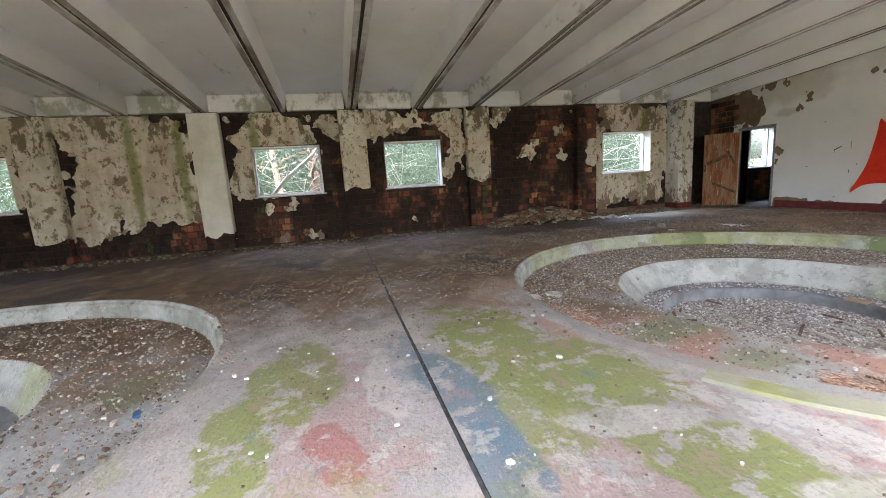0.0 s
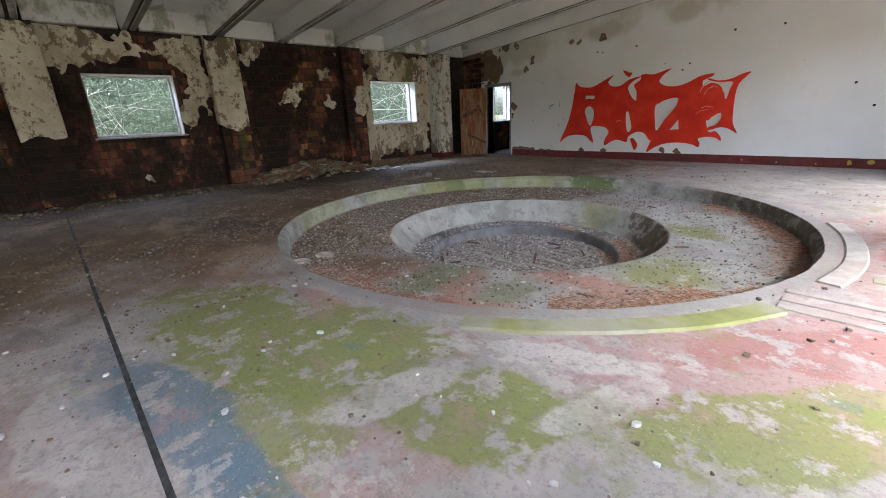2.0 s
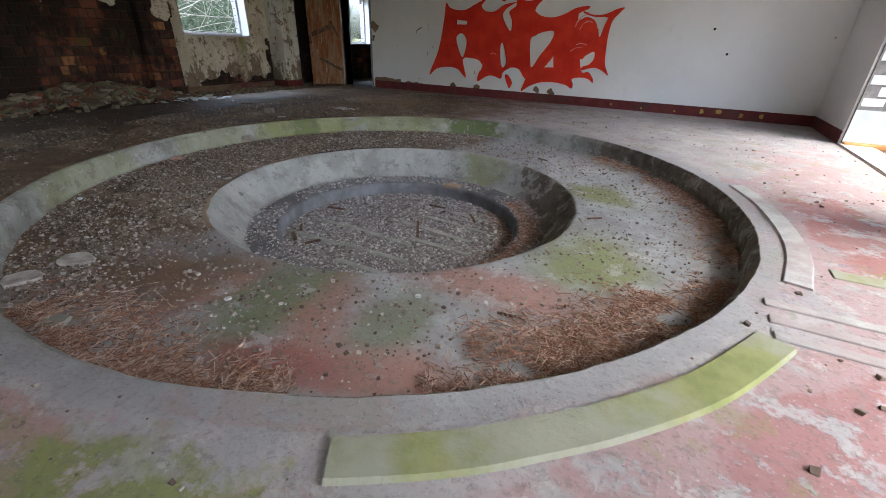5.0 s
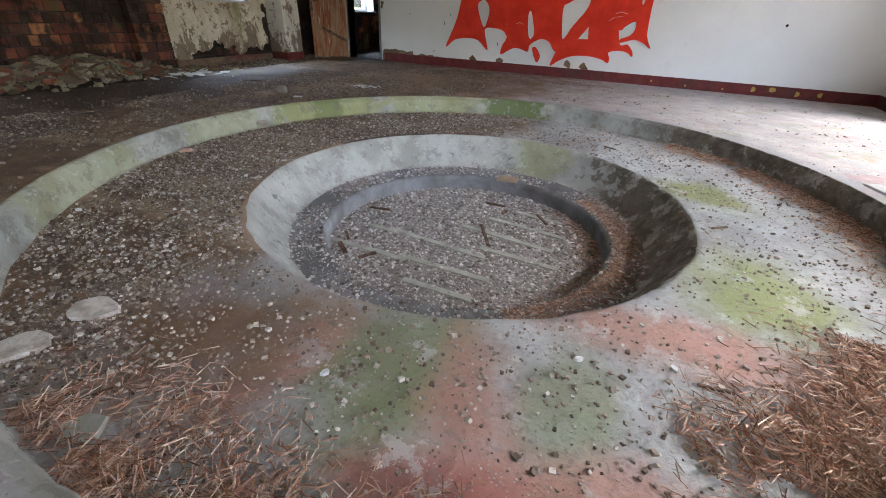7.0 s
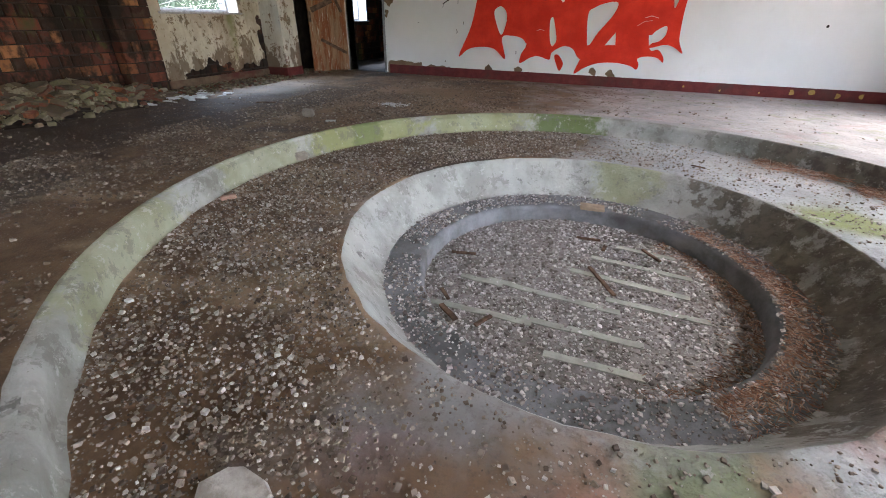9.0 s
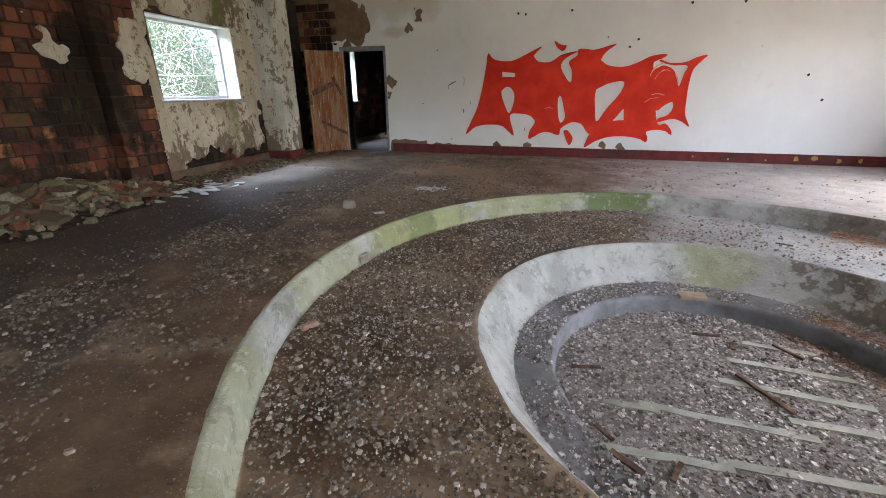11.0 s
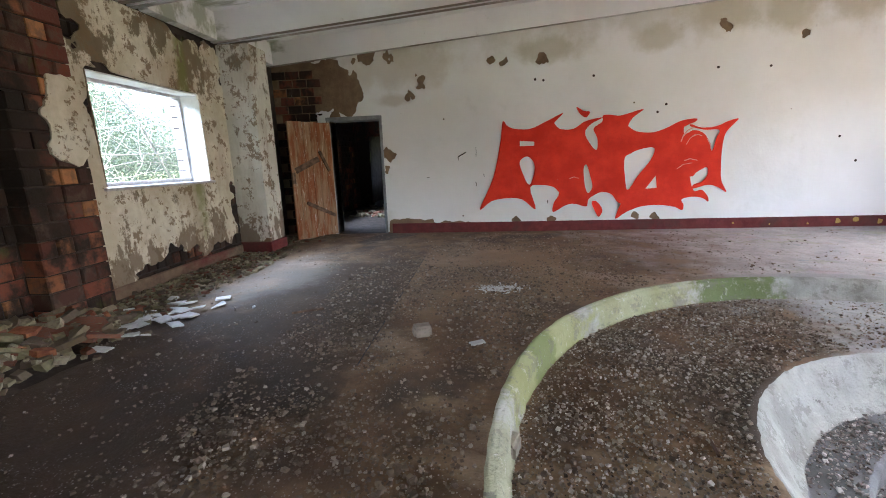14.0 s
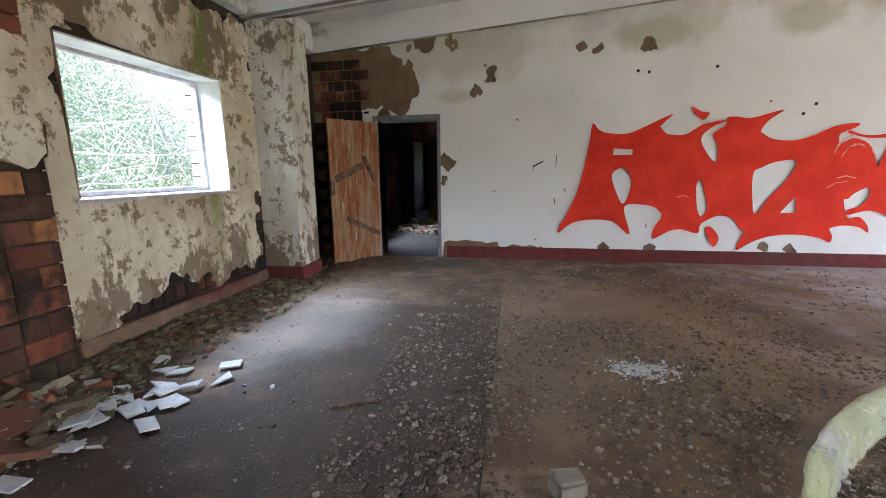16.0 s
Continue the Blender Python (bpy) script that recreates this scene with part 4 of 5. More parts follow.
# ---- door to the back room ----
door = tagged(new("door_1"), "open weathered plank door with two dark diagonal braces", "door", kind="structure")
frame_parts = (("lintel", (0.93, 1.97, -0.02, 0.32, 2.08, 2.15), M_LINTEL, "grey steel lintel"), ("jamb", (1.92, 1.97, -0.012, 0.32, 0, 2.08), M_LINTEL, "dark grey jamb"), ("jamb", (0.95, 1.0, -0.03, 0.32, 0, 2.08), M_FRAME, "pale painted jamb"))
for nm, b, mt, lb in frame_parts:
    part(nm, box(*b, 0.006), mt, door, lb)
leaf = new("door_leaf")
leaf.parent = door
leaf.matrix_basis = Matrix.Translation((1.0, -0.045, 0)) @ Matrix.Rotation(math.atan2(-0.72, -0.47), 4, "Z")
for k in range(6):
    a = 0.002 + k * 0.143
    part("plank", box(a, a + 0.139, -0.018, 0.018, 0.02 + 0.006 * (k % 3), 2.05 - 0.004 * (k % 2), 0.003), M_DOOR, leaf)


def brace(x0, z0, x1, z1, w, y0, y1):
    bm = bmesh.new()
    d = Vector((x1 - x0, 0, z1 - z0))
    n2 = Vector((-d.z, 0, d.x)).normalized() * w / 2
    vs = [bm.verts.new(Vector((x, y, z)) + s * n2) for x, z in ((x0, z0), (x1, z1)) for y in (y0, y1) for s in (-1, 1)]
    for q in ((0, 1, 3, 2), (4, 6, 7, 5), (0, 4, 5, 1), (2, 3, 7, 6), (0, 2, 6, 4), (1, 5, 7, 3)):
        bm.faces.new([vs[i] for i in q])
    return bm


part("brace", brace(0.28, 1.55, 0.10, 1.2, 0.05, 0.018, 0.045), M_DARKWOOD, leaf, "dark diagonal batten")
part("brace", brace(0.62, 0.66, 0.05, 0.38, 0.06, 0.018, 0.045), M_DARKWOOD, leaf, "dark diagonal batten")
part("brace", brace(0.78, 1.22, 0.30, 1.42, 0.10, 0.018, 0.024), M_DARKWOOD, leaf, "dark stain left by a lost batten")
part("latch", box(0.80, 0.86, 0.018, 0.04, 1.0, 1.2, 0.004), M_DARKWOOD, leaf)

# ---- windows ----
for k, (a, b) in enumerate(WINDOWS + [(1.1, 2.6)]):
    z0, z1 = (W_Z0, W_Z1) if k < 4 else (1.0, 2.3)
    w = tagged(new(f"window_{k + 1}"), "glassless window opening with a weathered pale frame", "window", kind="structure")
    x0, x1, s = -0.30, -0.24, 0.045
    for nm, bb in (("frame_head", (a, b, z1 - s, z1)), ("frame_sill", (a, b, z0 + 0.02, z0 + s + 0.02)), ("frame_stile", (a, a + s, z0 + s + 0.02, z1 - s)), ("frame_stile", (b - s, b, z0 + s + 0.02, z1 - s))):
        part(nm, box(x0, x1, bb[0], bb[1], bb[2], bb[3], 0.006), M_FRAME, w)
    part("window_sill", box(-0.42, 0.05, a - 0.04, b + 0.06, z0 - 0.015, z0 + 0.018, 0.006), M_FRAME, w, "chipped pale sill board")
    for nm, bb in (("reveal", (-0.24, 0.012, b - 0.012, b + 0.002, z0 + 0.02, z1)), ("reveal", (-0.24, 0.012, a - 0.002, a + 0.012, z0 + 0.02, z1)), ("reveal", (-0.24, 0.012, a + 0.012, b - 0.012, z1 - 0.012, z1 + 0.002))):
        part(nm, box(*bb), M_BROWNCOAT if bb[3] < b - 0.5 and bb[2] < a else M_REVEAL, w, "plaster reveal")
    for row in range(8):
        zz = z0 + 0.025 + row * 0.142
        if zz + 0.13 < z1:
            for y0, y1 in ((b - 0.012, b + 0.002), (a - 0.002, a + 0.012)):
                part("reveal_brick", box(-0.425, -0.303 - 0.004 * (row % 2), y0, y1, zz, zz + 0.13, 0.004), M_OUTBRICK, w)
    if k == 4:
        part("mullion", box(x0, x1, 1.82, 1.88, z0 + 0.06, z1 - s), M_FRAME, w)

# ---- kerb bands and strips on the floor ----
def band(r0, r1, a0, a1, h, mat, label):
    bm = bmesh.new()
    n = 40
    rows = []
    for k in range(n + 1):
        t = radians(a0 + (a1 - a0) * k / n)
        j = 0.012 * noise.noise((t * 9, r0, 2.0))
        rows.append([bm.verts.new((PIT[0] + r * math.cos(t), PIT[1] + r * math.sin(t), z)) for r, z in ((r0 + j, 0.0), (r0 + 0.012 + j, h), (r1 - 0.012 + j, h), (r1 + j, 0.0))])
    for p, q in zip(rows, rows[1:]):
        for i in range(3):
            bm.faces.new([p[i], p[i + 1], q[i + 1], q[i]])
    bm.faces.new(rows[0]), bm.faces.new(rows[-1])
    return structure("trim_kerb", bm, mat, label, "kerb")


band(3.26, 3.43, -60, -26, 0.018, M_LIMEBAND, "low lime-painted kerb round the basin")
band(3.22, 3.37, -14, 22, 0.013, M_PALEBAND, "low pale concrete kerb round the basin")
for y in (-7.62, -7.47, -7.30):
    structure("trim_strip", box(9.95, EAST, y - 0.035, y + 0.035, -0.01, 0.011, 0.004), M_PALEBAND, "worn raised concrete strip across the floor", "floor strip")
structure("trim_strip", box(10.35, EAST, -6.78, -6.66, -0.01, 0.008, 0.004), M_LIMEBAND, "worn painted strip across the floor", "floor strip")
structure("threshold", box(EAST - 0.03, EAST + 0.02, -9.6, -1.62, -0.02, 0.008, 0.004), M_DARKWOOD, "dark threshold rail under the tall opening", "threshold")
structure("floor_joint", box(2.964, 2.971, -5.2, -2.0, -0.01, 0.002), M_JOINT, "thin dark crack line in the floor", "floor joint")

# ---- terrace ----
structure("terrace", box(EAST + 0.35, 19, -20, 1, -0.045, -0.005), M_TERRACE, "painted concrete terrace outside", "terrace")
structure("trim_edge", box(EAST + 0.03, 15.0, -1.82, -1.68, -0.004, 0.05, 0.01), M_ORANGE, "orange brick edging at the wall foot", "edging")
bm = box(EAST + 0.03, 15.0, -1.66, -1.623, 0.022, 2.69)
add_box(bm, EAST + 0.36, 15.0, -1.622, -1.25, -0.04, 3.2)
wing = structure("wall_wing", bm, M_DARKMORTAR, "white brick wing wall on the terrace", "wall")
structure("trim_plinth", box(EAST + 0.03, 15.0, -1.678, -1.661, 0.022, 0.48), M_GREYBASE, "pale grey rendered plinth of the wing wall", "plinth")

# ---- back room ----
def back_side(u, v, d):
    return (4.0 + d, u, v)


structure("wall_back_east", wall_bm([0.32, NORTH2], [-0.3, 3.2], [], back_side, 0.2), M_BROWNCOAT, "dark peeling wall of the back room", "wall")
structure("wall_partition", wall_bm([-0.02, 4.0], [-0.3, 3.2], [(0.35, 0.75, -0.3, 2.1)], lambda u, v, d: (u, 4.9 + d, v), 0.2), M_BRICK, "dark brick partition with doorways", "wall")
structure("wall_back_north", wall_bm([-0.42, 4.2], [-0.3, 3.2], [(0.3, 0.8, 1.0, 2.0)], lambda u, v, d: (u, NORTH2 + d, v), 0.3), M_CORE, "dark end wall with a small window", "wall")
structure("ceiling_back", box(-0.42, 4.2, 0.32, NORTH2 + 0.3, 3.1, 3.2), M_CEIL, "stained ceiling of the back room", "ceiling")
structure("floor_back", box(0, 4.0, 0.0, NORTH2, -0.1, -0.002), M_CORE, "near-black floor of the back room", "floor")


# ---- loose stones, gravel and litter ----
rnd = random.Random(5)


def stone_points(r, flat=0.6):
    """A small broken stone: eight corners, unevenly pulled."""
    return [Vector((sx * r * rnd.uniform(0.5, 1.0), sy * r * rnd.uniform(0.5, 1.0), sz * r * flat * rnd.uniform(0.5, 1.0))) for sx in (-1, 1) for sy in (-1, 1) for sz in (-1, 1)]


BOX_Q = ((0, 1, 3, 2), (4, 6, 7, 5), (0, 4, 5, 1), (2, 3, 7, 6), (0, 2, 6, 4), (1, 5, 7, 3))


def scatter(name, spots, mat, label, category, flat=0.65, parent=None):
    verts, faces = [], []
    for x, y, z, r in spots:
        m = Matrix.Rotation(rnd.uniform(0, 6.28), 3, "Z") @ Matrix.Rotation(rnd.uniform(-0.6, 0.6), 3, "X")
        k = len(verts)
        for p in stone_points(r, flat):
            q = m @ p
            verts.append((x + q.x, y + q.y, z + q.z + r * 0.25))
        faces += [[k + i for i in q] for q in BOX_Q]
    me = bpy.data.meshes.new(name)
    me.from_pydata(verts, [], faces)
    me.materials.append(mat)
    return tagged(new(name, me), label, category, kind="stuff")


def clump(x, y, s=1.3, seed=1.0):
    return 0.5 + 0.7 * fbm(x, y, s, seed, 3)


def stone_size():
    return min(0.021, 0.0045 + rnd.expovariate(1 / 0.0039))


spots = []
while len(spots) < 30000:
    t, r = rnd.uniform(0, 6.283), math.sqrt(rnd.uniform((R_IN + 0.05) ** 2, (R_FOOT - 0.02) ** 2))
    x, y = PIT[0] + r * math.cos(t), PIT[1] + r * math.sin(t)
    if rnd.random() < (1.0 if x < 6.6 else 0.22 if x < 8 else 0.12) * (0.25 + max(0, clump(x, y))):
        spots.append((x, y, Z_RING, stone_size() * 0.72))
scatter("gravel", spots, M_GRAVEL, "loose grey and pale gravel over the basin's ring", "gravel")
spots = []
while len(spots) < 15000:
    t, r = rnd.uniform(0, 6.283), R_SUNK * math.sqrt(rnd.random()) * 0.985
    spots.append((PIT[0] + r * math.cos(t), PIT[1] + r * math.sin(t), Z_SUNK, stone_size() * 0.9))
while len(spots) < 20500:
    t, r = rnd.uniform(0, 6.283), rnd.uniform(R_SUNK + 0.02, R_CONE)
    if clump(math.cos(t) * 2, math.sin(t) * 2) > rnd.random() * 0.9:
        spots.append((PIT[0] + r * math.cos(t), PIT[1] + r * math.sin(t), Z_CONE, stone_size() * 0.8))
scatter("gravel", spots, M_GRAVELPALE, "pale gravel on the bottom of the sunken basin", "gravel")
spots = []
while len(spots) < 24000:
    x, y = 0.3 + 5.2 * rnd.random() ** 1.0, rnd.uniform(-12.5, -0.2)
    if math.hypot(x - PIT[0], y - PIT[1]) < R_RIM + 0.09 or math.hypot(x - PIT2[0], y - PIT2[1]) < R_RIM:
        continue
    near = 1.0 if (x > 2.4 and y > -9.5) else 0.5
    if rnd.random() < near * max(0.04, clump(x, y, 1.1, 4.0) * 1.3 - 0.25):
        spots.append((x, y, 0, stone_size() * (0.8 if near == 1 else 0.62)))
while len(spots) < 33000:
    x, y = rnd.uniform(2.2, 4.6), rnd.uniform(-7.5, -2.6)
    if math.hypot(x - PIT[0], y - PIT[1]) > R_RIM + 0.08 and rnd.random() < max(0.02, clump(x, y, 1.6, 2.0) * 1.6 - 0.5):
        spots.append((x, y, 0, stone_size() * 0.88))
while len(spots) < 38000:
    x, y = rnd.uniform(4.5, EAST), rnd.uniform(-13.5, -0.2)
    if math.hypot(x - PIT[0], y - PIT[1]) < R_RIM + 0.09 or math.hypot(x - PIT2[0], y - PIT2[1]) < R_RIM:
        continue
    if rnd.random() < (0.9 if x < 7.2 else 0.10) * max(0.05, clump(x, y, 1.1, 6.0)):
        spots.append((x, y, 0, stone_size() * 0.8))
scatter("gravel", spots, M_GRIT, "loose gravel and grit strewn on the hall floor", "gravel")
spots = []
while len(spots) < 6000:
    t, r = rnd.uniform(-0.6, 3.7), math.sqrt(rnd.uniform(R_IN ** 2, R_FOOT ** 2))
    spots.append((PIT2[0] + r * math.cos(t), PIT2[1] + r * math.sin(t), Z_RING, stone_size()))
scatter("gravel", spots, M_GRAVEL, "loose gravel in the second basin", "gravel")
spots = [(3.95 + rnd.gauss(0, 0.11), -3.5 + rnd.gauss(0, 0.06), 0, rnd.uniform(0.003, 0.012)) for _ in range(500)]
scatter("plaster_crumbs", spots, M_TILE, "heap of crumbled white plaster on the floor", "plaster crumbs", 0.4)
spots = [(rnd.uniform(0.25, 0.9), rnd.uniform(-19, -1.7), 0, rnd.uniform(0.008, 0.04)) for _ in range(1500)]
scatter("rubble", spots, M_RUBBLE, "crumbled brick and plaster along the wall foot", "rubble", 0.6)
# crumbs added to deepen the shade at the wall foot under the window
spots = [(0.05 + abs(rnd.gauss(0, 0.3)), rnd.uniform(-4.3, -0.3), 0, 0.006 + rnd.expovariate(1 / 0.009)) for _ in range(2200)]
scatter("rubble", [p for p in spots if p[3] < 0.04 and not (p[0] < 0.5 and -1.63 < p[1] < -1.07)], M_RUBBLE, "brown plaster crumbs added to darken the shaded floor below the window", "rubble", 0.6)
spots = [(rnd.uniform(0.4, 2.6), rnd.uniform(2.2, 4.8), 0.0, rnd.uniform(0.03, 0.13)) for _ in range(220)]
scatter("rubble", spots, M_RUBBLE, "rubble on the back room's floor", "rubble", 0.4)


def straw(name, spots, label, mat=None):
    """Many thin three-sided needles."""
    verts, faces = [], []
    for x, y, z, ln in spots:
        a, tilt, w = rnd.uniform(0, 6.283), rnd.uniform(-0.3, 0.3), rnd.uniform(0.0010, 0.0026)
        d, sd = Vector((math.cos(a), math.sin(a), tilt)) * ln / 2, Vector((-math.sin(a), math.cos(a), 0)) * w
        c = Vector((x, y, z + abs(d.z) + w))
        k = len(verts)
        for s in (-1, 1):
            for o in (sd, -sd, Vector((0, 0, w * 1.6))):
                verts.append(tuple(c + s * d + o))
        faces += [[k, k + 1, k + 4, k + 3], [k + 1, k + 2, k + 5, k + 4], [k + 2, k, k + 3, k + 5]]
    me = bpy.data.meshes.new(name)
    me.from_pydata(verts, [], faces)
    me.materials.append(mat or M_NEEDLE)
    return tagged(new(name, me), label, "needles", kind="stuff")


spots = []
while len(spots) < 15000:
    t = rnd.choice((rnd.uniform(-0.95, 1.0), rnd.uniform(-0.85, -0.35), rnd.uniform(-0.85, -0.35), rnd.uniform(-1.75, -1.15)))
    r = R_FOOT - 0.02 - abs(rnd.gauss(0, 0.12 if t > -0.35 else 0.22 if t > -0.85 else 0.13))
    x, y = PIT[0] + r * math.cos(t), PIT[1] + r * math.sin(t)
    if clump(x, y, 2.5, 8.0) > 0.12 + rnd.random() * 0.65:
        spots.append((x, y, Z_RING + rnd.uniform(0, 0.05) * max(0.0, (r - 2.3) / 0.8) ** 1.5, rnd.uniform(0.03, 0.09)))
straw("needle_litter", spots, "drifts of dry brown pine needles along the rim")
spots = [(7.0 + rnd.gauss(0, 0.35), -9.0 + rnd.gauss(0, 0.10) + 0.1, Z_RING, rnd.uniform(0.03, 0.09)) for _ in range(700)]
spots = [s for s in spots if math.hypot(s[0] - PIT[0], s[1] - PIT[1]) < R_FOOT]
straw("needle_litter", spots, "thin scatter of dry pine needles and straw")
spots = []
for _ in range(2500):
    t = rnd.uniform(-1.0, 0.9)
    r = R_SUNK + 0.05 + abs(rnd.gauss(0, 0.12))
    spots.append((PIT[0] + min(r, R_CONE) * math.cos(t), PIT[1] + min(r, R_CONE) * math.sin(t), Z_CONE + 0.002, rnd.uniform(0.02, 0.07)))
for _ in range(1200):
    t = rnd.uniform(-1.2, 1.0)
    r = R_SUNK - 0.02 - abs(rnd.gauss(0, 0.09))
    spots.append((PIT[0] + r * math.cos(t), PIT[1] + r * math.sin(t), Z_SUNK + 0.004, rnd.uniform(0.02, 0.07)))
straw("needle_litter", spots, "brown needle litter in the sunken basin")


def slab_bm(pts, thick, rough=0.1):
    """A flat broken piece with a ragged outline, sitting on z = 0."""
    bm = bmesh.new()
    lo = [bm.verts.new((x, y, 0)) for x, y in pts]
    hi = [bm.verts.new((x * (1 - rough * rnd.random()), y * (1 - rough * rnd.random()), thick * rnd.uniform(0.9, 1.06))) for x, y in pts]
    n = len(pts)
    bm.faces.new(list(reversed(lo)))
    c = bm.verts.new((0, 0, thick))
    for k in range(n):
        bm.faces.new([lo[k], lo[(k + 1) % n], hi[(k + 1) % n], hi[k]])
        bm.faces.new([hi[k], hi[(k + 1) % n], c])
    return bm


def ragged(r, n=8, squash=0.7, square=False):
    out = []
    for k in range(n):
        t = 2 * math.pi * (k + rnd.uniform(-0.25, 0.25)) / n
        q = r * rnd.uniform(0.75, 1.1) / (max(abs(math.cos(t)), abs(math.sin(t))) if square else 1)
        out.append((q * math.cos(t), q * squash * math.sin(t)))
    return out


# ---- rubble heap at the wall foot: every slab a thing ----
def heap_h(x, y):
    return max(0.0, 0.31 - 0.36 * max(0, x - 0.2)) * max(0.0, 1 - abs((y + 5.9) / 1.6) ** 2.2)


lumps = []
for k in range(9):
    r = 0.065 + 0.042 * (k % 4)
    ob = thing("rubble_slab", slab_bm(ragged(r, 7 + k % 3), 0.03 + 0.012 * (k % 3)), M_RUBBLE, "broken slab of plaster in the rubble heap", "rubble", "rubble heap by the wall")
    lumps.append(ob)


def heap_pose(k):
    while True:
        x, y = 0.2 + abs(rnd.gauss(0, 0.3)), rnd.uniform(-7.3, -4.4)
        if x < 1.05 and heap_h(x, y) + 0.1 > 0.1 * rnd.random() and not (x > 0.9 and rnd.random() < 0.5):
            break
    lift = heap_h(x, y)
    return pose(x, y, max(0.0, lift - 0.02), rnd.uniform(-22, 22) * (lift > 0.03), rnd.uniform(-5, 30) * (lift > 0.03), rnd.uniform(0, 360))


for k, ob in enumerate(lumps):
    ob.matrix_basis = heap_pose(k)
for k in range(175):
    copy_thing(lumps[k % 9], heap_pose(k))
for k in range(16):
    x, y = 0.3 + abs(rnd.gauss(0, 0.3)), rnd.uniform(-6.9, -4.3)
    ob = thing("brick_piece", slab_bm(ragged(0.05 + 0.02 * (k % 3), 6, 0.6, True), 0.045), M_BRICKBIT, "broken red brick piece in the rubble heap", "brick", "brick pieces in the rubble")
    ob.matrix_basis = pose(x, y, heap_h(x, y), rnd.uniform(-15, 15), rnd.uniform(-5, 20), rnd.uniform(0, 360))
spots = []
for _ in range(2600):
    x, y = 0.2 + abs(rnd.gauss(0, 0.28)), rnd.uniform(-7.4, -4.3)
    spots.append((x, y, heap_h(x, y) * rnd.uniform(0.2, 0.95), rnd.uniform(0.012, 0.05)))
scatter("rubble", spots, M_RUBBLE, "heap of crumbled plaster and brick at the wall foot", "rubble", 0.7)
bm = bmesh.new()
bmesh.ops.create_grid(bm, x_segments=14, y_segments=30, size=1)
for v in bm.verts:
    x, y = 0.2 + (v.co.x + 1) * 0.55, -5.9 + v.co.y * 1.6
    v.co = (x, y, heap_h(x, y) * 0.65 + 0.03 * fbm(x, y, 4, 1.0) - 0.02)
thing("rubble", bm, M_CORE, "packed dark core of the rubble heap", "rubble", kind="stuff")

# ---- broken white tiles ----
shards = [thing("tile_shard", slab_bm([(-0.07, -0.04), (0.065, -0.045), (0.08, 0.04), (-0.05, 0.05)][: 4 - k % 2], 0.012, 0.02), M_TILE, "broken white tile lying on the floor", "tile shard", "broken white tiles") for k in range(2)]
for k in range(30):
    m = pose(0.88 + rnd.gauss(0, 0.2), -4.38 + rnd.gauss(0, 0.2), 0.01 + 0.02 * rnd.random(), rnd.uniform(-8, 8), rnd.uniform(-8, 8), rnd.uniform(0, 360))
    if k < 2:
        shards[k].matrix_basis = m
    else:
        copy_thing(shards[k % 2], m)

# ---- single stones ----
def block(name, x, y, z, sx, sy, sz, rz, mat, label, category, rough=0.14):
    bm = bmesh.new()
    add_box(bm, -sx / 2, sx / 2, -sy / 2, sy / 2, 0, sz)
    bmesh.ops.bevel(bm, geom=list(bm.edges), offset=min(sx, sy, sz) * 0.18, segments=2, affect="EDGES")
    for v in bm.verts:
        v.co += Vector([min(sx, sy, sz) * rough * noise.noise(v.co * 30 + Vector((x, y, k2))) for k2 in (0, 5, 9)])
    ob = thing(name, bm, mat, label, category)
    ob.matrix_basis = pose(x, y, z, 0, 0, rz)
    return ob


block("stone", 3.33, -4.7, 0.0, 0.14, 0.11, 0.09, 20, M_LUMP, "grey lump of stone on the floor", "stone")
block("stone", 3.93, -5.69, Z_RING, 0.15, 0.11, 0.09, 70, M_LUMP, "pale lump of stone below the rim", "stone")
block("brick_piece", 4.08, -6.81, Z_RING, 0.12, 0.05, 0.035, 60, M_PINKBRICK, "broken pink brick piece in the gravel", "brick")
block("wood_piece", 6.93, -4.93, Z_CONE - 0.012, 0.24, 0.14, 0.03, 5, M_CARD, "pale board scrap leaning on the basin edge", "board", 0.1)
block("bottle", 4.55, -4.16, Z_RING, 0.07, 0.06, 0.10, 30, M_BLUE, "crushed blue plastic bottle in the gravel", "bottle", 0.5)
block("wrapper", 3.75, -4.83, 0.0, 0.12, 0.05, 0.012, 30, M_GREYBASE, "pale plastic wrapper on the floor", "wrapper", 0.5)
block("wrapper", 7.35, -12.75, Z_RING, 0.10, 0.05, 0.02, 20, M_BLUE, "blue plastic wrapper in the second basin", "wrapper", 0.5)
for x, y, r, rz, mt, lb in ((6.0, -8.7, 0.13, 20, M_PAPER, "flat pale crumpled paper on the gravel"), (6.0, -8.98, 0.12, 70, M_PAPER, "flat dirty white slab by the rim"), (6.69, -9.1, 0.09, 10, M_BOARD, "flat greenish shard on the gravel")):
    ob = thing("plaster_slab", slab_bm(ragged(r, 9, 0.75), 0.02), mt, lb, "plaster slab")
    ob.matrix_basis = pose(x, y, Z_RING, 0, 0, rz)


